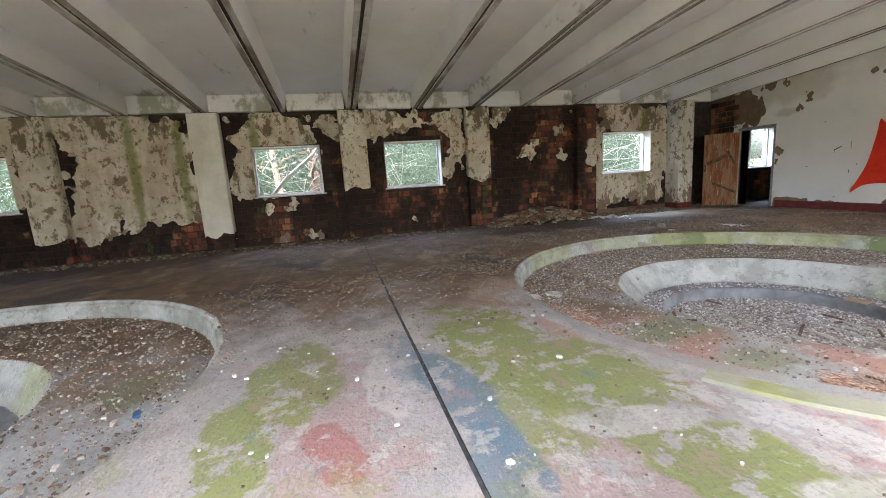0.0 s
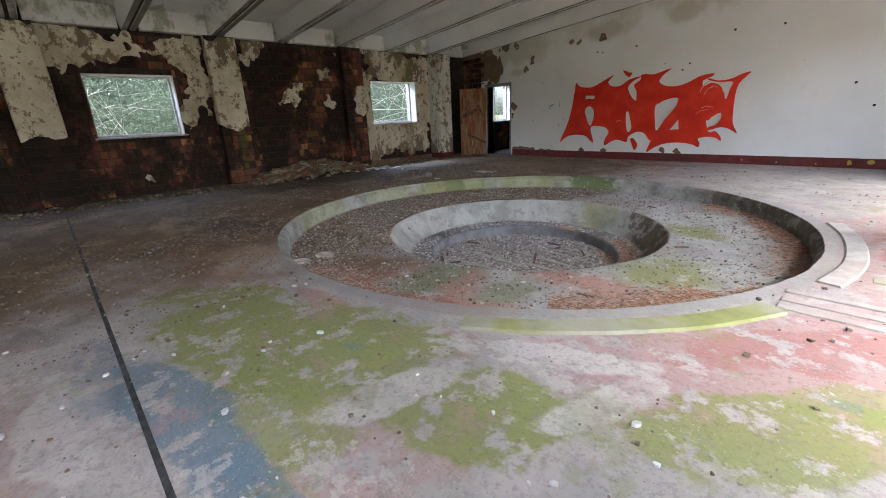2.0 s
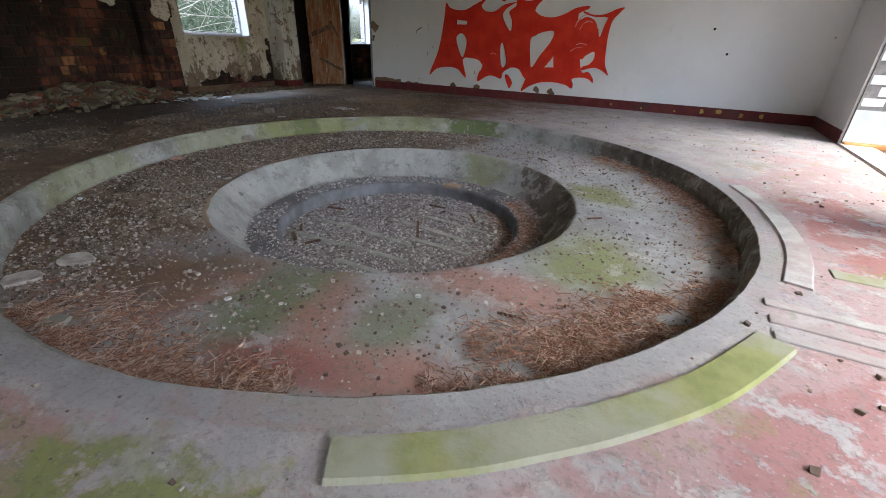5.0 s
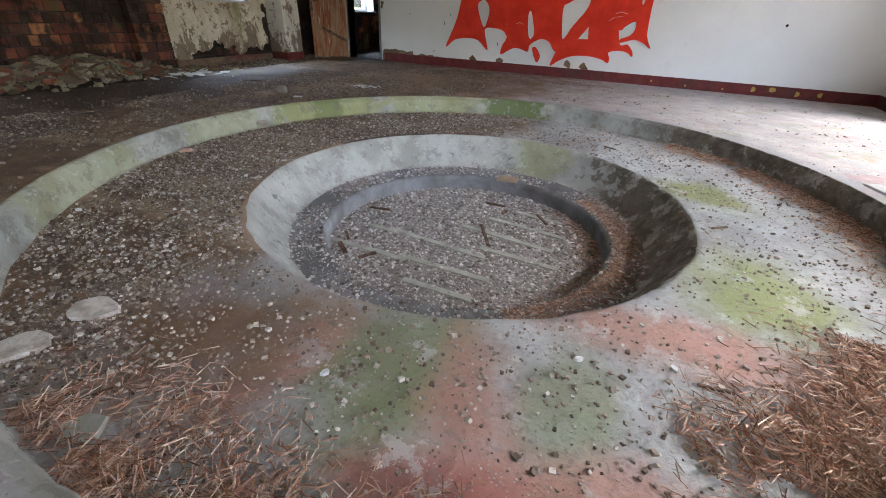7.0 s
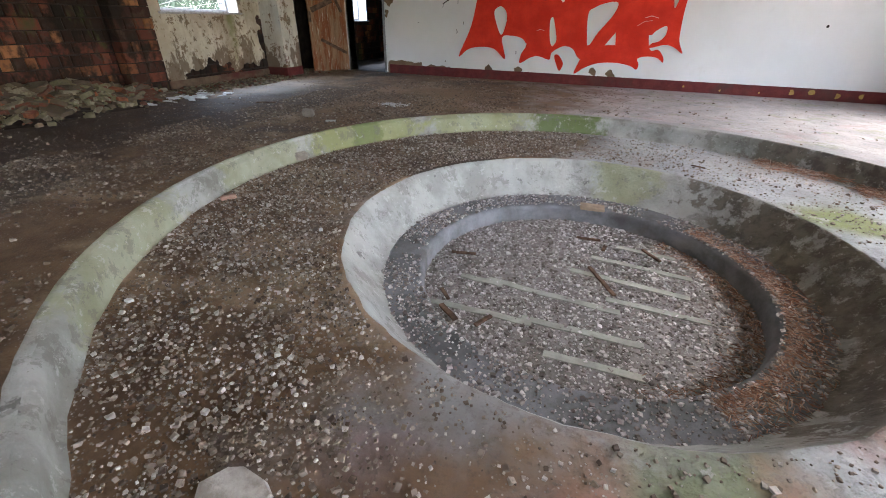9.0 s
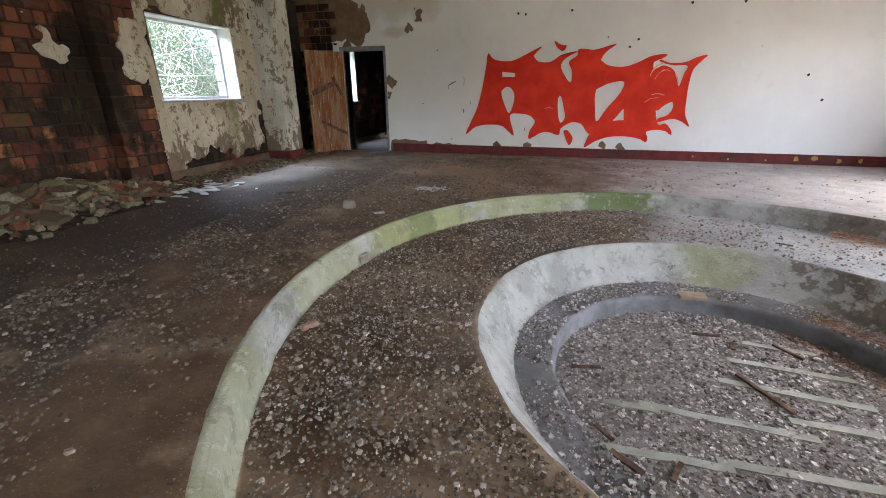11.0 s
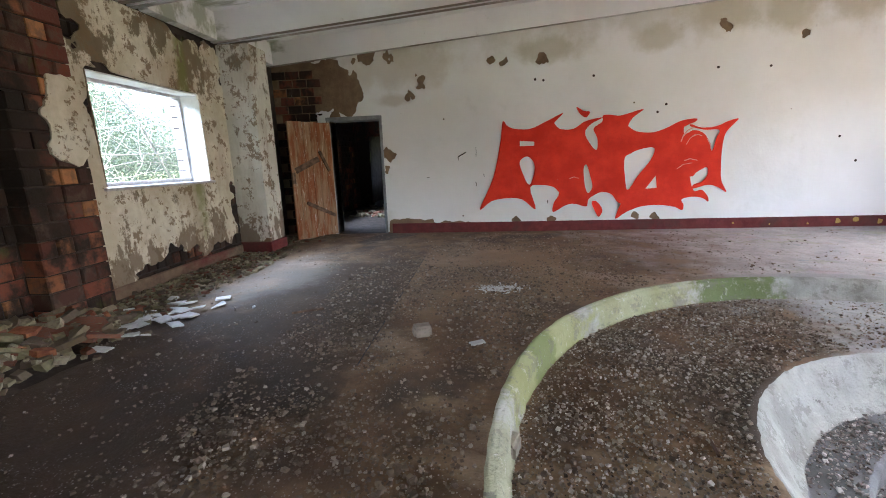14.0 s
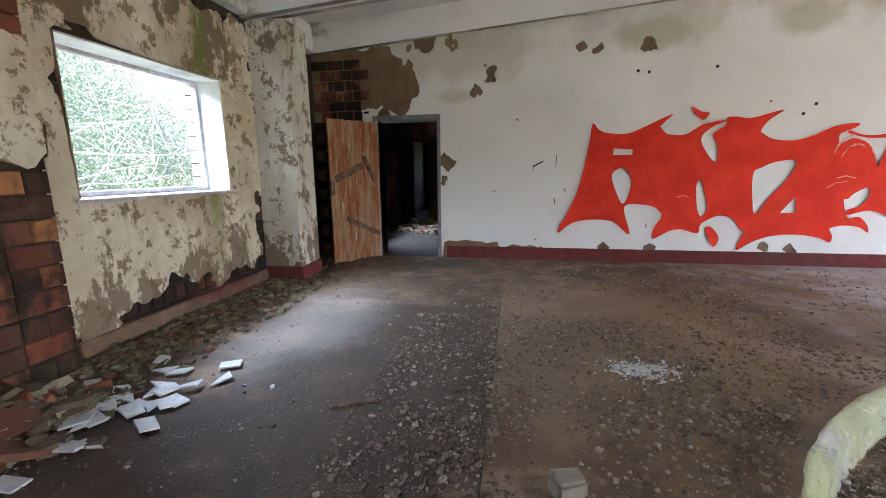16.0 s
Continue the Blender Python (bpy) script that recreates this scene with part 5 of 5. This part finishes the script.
# ---- boards and sticks in the sunken basin ----
def stick(name, x, y, z, ln, w, h, rz, mat, label, category, rx=0.0):
    bm = bmesh.new()
    add_box(bm, -ln / 2, ln / 2, -w / 2, w / 2, 0, h)
    bmesh.ops.subdivide_edges(bm, edges=[e2 for e2 in bm.edges if abs(e2.verts[0].co.x - e2.verts[1].co.x) > ln * 0.5], cuts=6)
    for v in bm.verts:
        v.co += Vector((0, w * 0.18 * noise.noise((v.co.x * 9, x, y)), h * 0.3 * noise.noise((v.co.x * 9, y, x))))
    ob = thing(name, bm, mat, label, category)
    ob.matrix_basis = pose(x, y, z, 0, rx, rz)
    return ob


for x, y, ln in ((6.3, -6.85, 0.75), (7.0, -6.8, 0.8), (6.75, -6.45, 1.0), (7.5, -6.35, 0.7), (7.3, -6.05, 0.9), (7.4, -5.75, 0.8), (6.2, -6.45, 0.35), (7.1, -7.1, 0.6), (7.45, -5.45, 0.5)):
    stick("floor_board", x, y, Z_SUNK + 0.004, ln, 0.058, 0.009, rnd.uniform(-6, 2), M_BOARD, "pale mossy board half buried in the gravel", "board")
for x, y, ln, w, rz in ((7.1, -6.1, 0.42, 0.035, -60), (6.95, -5.38, 0.22, 0.03, 5), (7.1, -5.52, 0.1, 0.04, 80), (5.93, -6.1, 0.22, 0.03, 10), (6.0, -6.75, 0.14, 0.03, 130), (6.36, -6.95, 0.16, 0.035, 60), (7.5, -5.5, 0.22, 0.03, -50), (6.1, -6.95, 0.2, 0.05, -40)):
    stick("stick", x, y, Z_SUNK + 0.012, ln, w * 0.8, 0.016, rz, M_DARKWOOD, "rotten dark stick on the gravel", "stick")
stick("stick", 2.2, -4.2, 0.0, 0.28, 0.02, 0.018, 25, M_DARKWOOD, "thin dark stick on the floor", "stick")
for x, y, rz in ((8.75, -7.8, 10), (8.9, -6.0, 40), (6.55, -9.0, 60), (7.9, -4.2, -20), (5.0, -5.6, 80)):
    stick("stick", x, y, Z_RING, 0.14, 0.012, 0.012, rz, M_DARKWOOD, "short dark twig on the basin's ring", "stick")
chips = [thing("plaster_chip", slab_bm(ragged(0.022, 6), 0.016), M_TILE, "small white plaster chip on the floor", "plaster chip", "white plaster chips") for _ in range(4)]
CHIPS = [(8.4, -10.45, 0), (7.18, -9.56, 0), (7.85, -11.2, 0), (8.95, -10.56, 0), (7.46, -12.05, 0), (8.05, -9.79, 0), (9.76, -9.27, 0), (8.59, -7.76, 1), (7.26, -8.49, 1), (4.7, -8.1, 1), (5.13, -7.0, 1), (1.62, -4.1, 0), (7.6, -8.9, 1), (8.2, -7.9, 1)]
for k in range(70):
    x, y, p = CHIPS[k] if k < len(CHIPS) else (rnd.uniform(6.8, 11), rnd.uniform(-12.4, -9.4), 0)
    m = pose(x, y, Z_RING if p else 0.0, 0, 0, rnd.uniform(0, 360)) @ Matrix.Scale(1.0 if k < len(CHIPS) else rnd.uniform(0.35, 0.8), 4)
    if k < 4:
        chips[k].matrix_basis = m
    else:
        c2 = copy_thing(chips[k % 4], m)
        c2.scale = m.to_scale()
for x, z in ((8.1, 0.09), (8.7, 0.06), (9.3, 0.06), (9.75, 0.1), (10.05, 0.12), (10.4, 0.08), (10.75, 0.1)):
    ob = part("paint_chip", slab_bm(ragged(0.025 + 0.04 * (x > 9.6), 9), 0.003, 0.0), M_OCHRE, wall_n, "ochre patch where the red paint flaked")
    ob.matrix_basis = pose(x, -0.012, z, 90, 0, rnd.uniform(-20, 20))


# ---- outside: trees and undergrowth ----
def tube(bm, pts, r0, r1, sides=6):
    rows = []
    for k, p in enumerate(pts):
        d = (pts[min(k + 1, len(pts) - 1)] - pts[max(k - 1, 0)]).normalized()
        s = d.cross(Vector((0.31, 0.2, 0.93))).normalized()
        u = s.cross(d)
        r = r0 + (r1 - r0) * k / (len(pts) - 1)
        rows.append([bm.verts.new(p + r * (math.cos(2 * math.pi * i / sides) * s + math.sin(2 * math.pi * i / sides) * u)) for i in range(sides)])
    for a, b in zip(rows, rows[1:]):
        for i in range(sides):
            bm.faces.new([a[i], a[(i + 1) % sides], b[(i + 1) % sides], b[i]])
    bm.faces.new(rows[0]), bm.faces.new(rows[-1])


def wander(p, d, ln, n, bend):
    pts, p, d = [p.copy()], p.copy(), d.normalized()
    for _ in range(n):
        d = (d + Vector([rnd.gauss(0, bend) for _ in range(3)])).normalized()
        p = p + d * ln / n
        pts.append(p.copy())
    return pts


def leaves(spots, size):
    verts, faces = [], []
    for p in spots:
        a = Vector([rnd.gauss(0, 1) for _ in range(3)]).normalized()
        b = a.cross(Vector([rnd.gauss(0, 1) for _ in range(3)])).normalized()
        s = size * rnd.uniform(0.5, 1.3)
        k = len(verts)
        verts += [tuple(p + a * s), tuple(p + b * s * 0.45), tuple(p - a * s), tuple(p - b * s * 0.45)]
        faces.append([k, k + 1, k + 2, k + 3])
    return verts, faces


def tree(x, y, h, lean, crown_mat, low=0.25, n=1700, r=0.16, label="tall pine tree with green needles behind the windows"):
    t = tagged(new("tree"), label, "tree", "trees outside")
    t.location = (x, y, -0.3)
    bm = bmesh.new()
    trunk = wander(Vector((0, 0, 0)), Vector((lean, rnd.uniform(-0.1, 0.1), 1)), h, 10, 0.05)
    tube(bm, trunk, r, r * 0.25, 8)
    spots = []
    for k in range(16):
        p = trunk[max(1, min(9, int(10 * (low + (1 - low) * k / 16))))]
        a = rnd.uniform(0, 6.283)
        limb = wander(p, Vector((math.cos(a), math.sin(a), rnd.uniform(0.0, 0.5))), h * rnd.uniform(0.16, 0.3), 5, 0.2)
        tube(bm, limb, r * 0.3, r * 0.06, 5)
        for _ in range(n // 16):
            q = limb[rnd.randint(1, 5)]
            spots.append(q + Vector([rnd.gauss(0, 0.32) for _ in range(3)]))
    part("trunk", bm, M_BARK, t)
    me = bpy.data.meshes.new("crown")
    v, f = leaves(spots, 0.09)
    me.from_pydata(v, [], f)
    me.materials.append(crown_mat)
    c = new("crown", me)
    c.parent = t
    return t


for x, y, h, ln in ((-3.2, -11.75, 9, 0.06), (-9, -13.5, 12, 0.05), (-8.5, -1.6, 9.4, -0.04), (-14, -1.0, 10, 0.03), (-11, -18, 12, 0), (-6, -17.5, 9, 0.05), (-14, -10, 13, 0), (-5.5, -21, 10, 0), (-15, 3, 13, 0)):
    tree(x, y, h, ln, M_PINE if h > 9.5 else M_LEAF, 0.12, r=0.15 if h > 9 else 0.2)



def bush(x, y, spread, count, thick, tilt, label):
    """Bare tangled shoots."""
    b = tagged(new("bare_shrub"), label, "shrub", "bare shrubs")
    b.location = (x, y, -0.3)
    for _ in range(count):
        bm = bmesh.new()
        p = Vector((rnd.uniform(-0.2, 0.2), rnd.uniform(-spread, spread), 0))
        stem = wander(p, Vector((rnd.uniform(-0.2, 0.35), rnd.uniform(-tilt, tilt), 1)), rnd.uniform(2.2, 3.6), 8, 0.16)
        tube(bm, stem, thick * rnd.uniform(0.8, 1.8), 0.004, 5)
        for _ in range(7):
            tw = wander(stem[rnd.randint(2, 7)], Vector((rnd.uniform(-0.5, 0.5), rnd.choice((-1, 1)) * rnd.uniform(0.4, 1), rnd.uniform(-0.2, 0.7))), rnd.uniform(0.5, 1.3), 5, 0.2)
            tube(bm, tw, thick * 0.6, 0.003, 4)
        part("stem", bm, M_TWIG, b)
    return b


bush(-2.5, -3.2, 1.0, 7, 0.014, 0.5, "bare pale branches of a shrub outside the window")
bush(-2.6, -9.3, 1.0, 7, 0.010, 0.5, "bare thin branches of a shrub outside the window")
bush(-2.6, -12.4, 0.9, 6, 0.012, 0.5, "tangled dead branches outside the window")
bush(-2.5, -18.4, 1.0, 5, 0.012, 0.5, "bare shrub branches outside the window")
BRANCHES = [
    ("long pale bare branch outside the window", ((-3.4, 1.62), (-2.26, 1.57), (-1.65, 1.56), (-0.84, 1.59), (0.2, 1.7)), 0.014, M_TWIG),
    ("thick pale forked branch outside the window", ((-0.2, 0.4), (-0.6, 1.1), (-0.84, 1.57), (-1.01, 1.91), (-1.19, 2.2), (-1.41, 2.46), (-1.6, 2.9)), 0.019, M_TWIG),
    ("pale rising side branch outside the window", ((-1.17, 2.17), (-1.0, 2.4), (-0.79, 2.58), (-0.5, 3.0)), 0.013, M_TWIG),
    ("thin dark arching branch outside the window", ((-3.2, 2.6), (-2.23, 2.27), (-1.83, 2.2), (-1.22, 2.19), (-0.83, 2.14), (0.1, 1.9)), 0.010, M_BARK),
    ("thin pale sagging branch outside the window", ((-3.0, 1.5), (-2.26, 1.78), (-1.99, 1.91), (-1.49, 2.0), (-0.83, 2.16), (0.0, 2.3)), 0.010, M_TWIG),
    ("low thin pale branch outside the window", ((-2.6, 1.2), (-2.05, 1.33), (-1.76, 1.39), (-1.28, 1.47), (-0.86, 1.44), (0.1, 1.3)), 0.008, M_TWIG),
    ("long pale bare branch outside the window", ((-5.6, 1.9), (-4.6, 1.66), (-3.6, 1.62), (-2.5, 1.56)), 0.016, M_TWIG),
]
for label, pts, r0, mt in BRANCHES:
    x = -1.8
    br = tagged(new("bare_branch"), label, "branch", "bare branches")
    br.location = (x, 0, 0)
    bm = bmesh.new()
    line = [Vector((0.05 * noise.noise((k, x, 0)), y, z)) for k, (y, z) in enumerate(pts)]
    tube(bm, line, r0, r0 * 0.5, 6)
    part("limb", bm, mt, br)
    for k in range(7):
        j = rnd.randint(0, len(line) - 2)
        p = line[j].lerp(line[j + 1], rnd.random())
        bm = bmesh.new()
        tube(bm, wander(p, Vector((rnd.uniform(-0.3, 0.3), rnd.uniform(-1, 1), rnd.uniform(-0.9, 0.9))), rnd.uniform(0.4, 1.0), 4, 0.18), r0 * 0.45, 0.003, 5)
        part("twig", bm, mt, br)
bough = tagged(new("broken_bough"), "thick broken bough leaning across the window view", "branch")
bough.location = (-1.5, -13.6, -0.3)
bm = bmesh.new()
tube(bm, [Vector((0, 0, 0)), Vector((-0.1, 0.5, 1.2)), Vector((-0.1, 1.1, 1.85)), Vector((-0.2, 1.9, 2.5)), Vector((-0.3, 2.6, 3.4))], 0.07, 0.035, 7)
part("limb", bm, M_TWIG, bough)
bm = bmesh.new()
tube(bm, [Vector((-0.1, 1.1, 1.85)), Vector((0.0, 1.3, 2.3)), Vector((0.1, 1.2, 2.9))], 0.03, 0.01, 6)
part("side_branch", bm, M_TWIG, bough)

def leaf_cloud(count, x0, x1, y0, y1, seed):
    """Far foliage: many small four-cornered leaves in a bank that rises with distance."""
    g = np.random.default_rng(seed)
    x, y = -g.uniform(x0, x1, count), g.uniform(y0, y1, count)
    wave = 0.75 + 0.2 * np.sin(y * 0.55 + x * 0.3) + 0.15 * np.sin(y * 1.3 - x * 0.7)
    z = g.uniform(-0.3, 1.0, count) ** 1.0 * (2.4 + 0.5 * (-x - 6)) * wave
    p = np.stack([x, y, np.maximum(z, -0.25)], 1)
    a = g.normal(size=(count, 3))
    a /= np.linalg.norm(a, axis=1)[:, None]
    b = np.cross(a, g.normal(size=(count, 3)))
    b /= np.linalg.norm(b, axis=1)[:, None]
    s = (0.0046 * np.abs(x) * g.uniform(0.5, 1.4, count))[:, None]
    v = np.stack([p + a * s, p + b * s * 0.5, p - a * s, p - b * s * 0.5], 1).reshape(-1, 3)
    me = bpy.data.meshes.new("woodland")
    me.vertices.add(len(v)), me.loops.add(len(v)), me.polygons.add(count)
    me.vertices.foreach_set("co", v.astype(np.float32).ravel())
    me.loops.foreach_set("vertex_index", np.arange(len(v), dtype=np.int32))
    me.polygons.foreach_set("loop_start", np.arange(0, len(v), 4, dtype=np.int32))
    me.update(calc_edges=True)
    me.materials.append(M_LEAF)
    return tagged(new("woodland", me), "pale green spring woodland behind the hall", "woodland", kind="stuff")


leaf_cloud(620000, 11, 34, -34, 18, 3)
# backdrop that glows faintly: distant haze put into colour and emission
haze = Nodes("glowing_far_haze", 1.0)
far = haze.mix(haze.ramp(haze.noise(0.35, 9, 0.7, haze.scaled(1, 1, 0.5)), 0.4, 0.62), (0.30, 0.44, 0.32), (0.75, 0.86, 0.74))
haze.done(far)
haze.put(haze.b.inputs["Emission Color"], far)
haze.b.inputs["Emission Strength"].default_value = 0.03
structure("backdrop", box(-62, -61, -150, 60, -0.3, 30), haze.m, "pale glowing backdrop painted as the wood's hazy far edge", "backdrop")


# ---- bricks ----
COURSE, LONG = 0.148, 0.262


def brick_mesh(name, lx, ly, lz, seed, material=M_BRICK):
    """A worn brick: its face towards +x, unevenly chamfered."""
    r2 = random.Random(seed)
    bm = bmesh.new()
    j = lambda s: r2.uniform(-s, s)
    back = [bm.verts.new((-lx, y, z)) for y, z in ((-ly / 2, -lz / 2), (ly / 2, -lz / 2), (ly / 2, lz / 2), (-ly / 2, lz / 2))]
    side = [bm.verts.new((-0.008, y + j(0.003), z + j(0.003))) for y, z in ((-ly / 2, -lz / 2), (ly / 2, -lz / 2), (ly / 2, lz / 2), (-ly / 2, lz / 2))]
    c = 0.009
    face = [bm.verts.new((0.002 + j(0.006), y, z)) for y, z in ((-ly / 2 + c, -lz / 2 + c), (ly / 2 - c, -lz / 2 + c), (ly / 2 - c, lz / 2 - c), (-ly / 2 + c, lz / 2 - c))]
    for a, b in ((back, side), (side, face)):
        for k in range(4):
            bm.faces.new([a[k], a[(k + 1) % 4], b[(k + 1) % 4], b[k]])
    bm.faces.new(face)
    return mesh_of(name, bm, material)


FULL = [brick_mesh("brick", 0.03, LONG - 0.012, COURSE - 0.013, s) for s in range(6)]
HALF = [brick_mesh("brick", 0.03, LONG / 2 - 0.012, COURSE - 0.013, s) for s in range(6, 10)]
QUARTER = [brick_mesh("brick", 0.03, LONG / 4 - 0.008, COURSE - 0.013, s) for s in range(20, 23)]
PIER = {w: [brick_mesh("brick", 0.19, w - 0.012, COURSE - 0.013, s) for s in range(10, 14)] for w in (0.3, 0.15)}


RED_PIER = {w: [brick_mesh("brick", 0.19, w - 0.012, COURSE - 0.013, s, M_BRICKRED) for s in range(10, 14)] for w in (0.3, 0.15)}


def lay(mesh_list, m, parent, bucket, single):
    me = rnd.choice(mesh_list)
    if single:
        ob = new("brick", me)
        ob.parent = parent
        ob.matrix_basis = m
    else:
        k = len(bucket[0])
        bucket[0].extend(tuple(m @ v.co) for v in me.vertices)
        bucket[1].extend([k + i for i in p.vertices] for p in me.polygons)


def rest(bucket, parent, label):
    me = bpy.data.meshes.new("brickwork")
    me.from_pydata(bucket[0], [], bucket[1])
    me.materials.append(M_BRICK)
    ob = new("brickwork", me)
    ob.parent = parent
    return tagged(ob, label, kind="stuff")


bucket = ([], [])
for row in range(20):
    z = 0.02 + COURSE * (row + 0.5)
    unit = LONG / 2 if row % 2 else LONG
    y = SOUTH + (LONG / 4 if row % 2 else 0)
    while y < -1.0:
        c = y + unit / 2
        hit = False
        for a, b in WINDOWS:
            if a - unit / 2 < c < b + unit / 2 and W_Z0 - COURSE / 2 < z < W_Z1 + COURSE / 2:
                hit = True
        for p in PILLARS:
            if p - 0.3 < y and y + unit < p + 0.3:
                hit = True
        if not hit and all(west_field(u, v) > 0.1 for u in (y, c, y + unit) for v in (z - 0.07, z + 0.07)):
            hit = True
        if not hit:
            near = -7.3 < c < -4.5
            lay(HALF if row % 2 else FULL, pose(0.0 + rnd.gauss(0, 0.003), c, z, 0, 0, rnd.gauss(0, 0.4)), wall_w, bucket, near)
        y += unit
for a, b in WINDOWS:
    for row in range(20):
        z = 0.02 + COURSE * (row + 0.5)
        if W_Z0 - COURSE / 2 < z < W_Z1 + COURSE / 2:
            for c in (a - LONG / 8, b + LONG / 8):
                lay(QUARTER, pose(0.0, c, z), wall_w, bucket, False)
for row in range(1, 21):
    z = 0.02 + COURSE * (row - 0.5)
    for k in range(3):
        x = 0.1 + (k + 0.5 * (row % 2)) * LONG
        if x < 0.86 and z < 3.05 and not (x + 0.13 > 0.93 and z < 2.2):
            lay(FULL, pose(x, 0.012, z, 0, 0, -90), wall_w, bucket, False)
for row in range(20):
    for k in range(22):
        c = 0.5 + (k + 0.5 * (row % 2)) * LONG
        z = 0.02 + COURSE * (row + 0.5)
        if c < 7.8 and not (0.95 < c < 2.75 and 0.93 < z < 2.37) and not (4.7 < c < 5.2):
            lay(FULL, pose(-0.005, c, z), wall_w, bucket, False)
rest(bucket, wall_w, "worn red bricks showing where plaster fell")

PIER_COAT = {-17.05: [(-17.7, -16.4, 0.5, 3.1)], -13.87: [(-14.5, -13.2, 0.35, 3.1)], -10.68: [(-11.2, -10.2, 1.2, 3.1)], -7.53: [(-8.05, -7.0, 1.25, 3.1)], -4.38: [(-4.32, -4.02, 1.35, 2.12)]}
for k, y in enumerate(PILLARS):
    p = tagged(new(f"pillar_{k + 1}"), "brick pier with crumbling plaster" if k != 4 else "bare red brick pier with one flap of plaster", "pillar", kind="structure")
    part("core", box(-0.02, 0.17, y - 0.285, y + 0.285, -0.02, 3.05), M_CORE, p)
    bucket = ([], [])
    for row in range(20):
        z = 0.02 + COURSE * (row + 0.5)
        for c, w in ((y - 0.15, 0.3), (y + 0.15, 0.3)) if row % 2 else ((y - 0.225, 0.15), (y - 0.075, 0.15), (y + 0.075, 0.15), (y + 0.225, 0.15)):
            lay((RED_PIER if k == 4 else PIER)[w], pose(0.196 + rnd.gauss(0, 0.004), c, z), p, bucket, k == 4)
    if bucket[0]:
        rest(bucket, p, "worn red bricks")
    pier_sheets(p, y, PIER_COAT[y], M_PIERPALE if k == 1 else M_PLASTER, 0.2, 0.3, k * 1.7)

p6 = tagged(new("pillar_6"), "plastered corner pier beside the door with damp stains", "pillar", kind="structure")
part("core", box(-0.02, 0.47, -1.585, -1.115, 0.0, 3.04), M_BROWNCOAT, p6)
part("base_band", box(-0.02, 0.50, -1.61, -1.09, 0.0, 0.16, 0.01), M_SKIRT, p6, "flaking dark red base band")


def pier6_place(u, v, w):
    if u < 0.48:
        return (u, -1.585 - w, v)
    if u < 0.96:
        return (0.47 + w, -1.585 + (u - 0.48) - w * (u < 0.5), v)
    return (0.47 - (u - 0.96), -1.105 + w, v)


sheet("plaster", 0.0, 1.4, 0.17, 3.03, 0.04, lambda u, v: min(0.3, v - 0.1) + 0.22 * fbm(u, v, 2.0, 4.4, 5) - 0.03, pier6_place, 0.02, M_PALEPLASTER, p6, "cracked pale plaster")

# white wing wall bricks
bucket = ([], [])
for row in range(20):
    for k in range(12):
        c, z = EAST + 0.17 + (k + 0.5 * (row % 2)) * LONG, 0.5 + COURSE * (row + 0.5)
        if z < 2.62:
            lay(FULL, pose(c, -1.662, z, 0, 0, -90), wing, bucket, False)
me = bpy.data.meshes.new("brickwork")
me.from_pydata(bucket[0], [], bucket[1])
me.materials.append(M_WHITEBRICK)
ob = new("brickwork", me)
ob.parent = wing
tagged(ob, "white painted bricks", kind="stuff")

# flat near-black discs instead of recesses; the colour gives each hole's shade
for x, z in ((4.68, 2.62), (4.82, 2.6), (5.65, 2.63), (6.85, 2.12), (7.62, 2.66), (8.42, 2.64), (6.72, 2.0), (9.6, 1.5), (9.9, 1.1)):
    bm = bmesh.new()
    bmesh.ops.create_circle(bm, cap_ends=True, segments=9, radius=0.022)
    for v in bm.verts:
        v.co += Vector((0.006 * noise.noise((v.co.x * 90, x, 0)), 0.006 * noise.noise((v.co.y * 90, x, 3)), 0))
    ob = part("plug_hole", bm, M_CORE, wall_n, "flat dark disc standing for a plug hole's shade")
    ob.matrix_basis = pose(x, 0.001, z, 90, 0, 0)
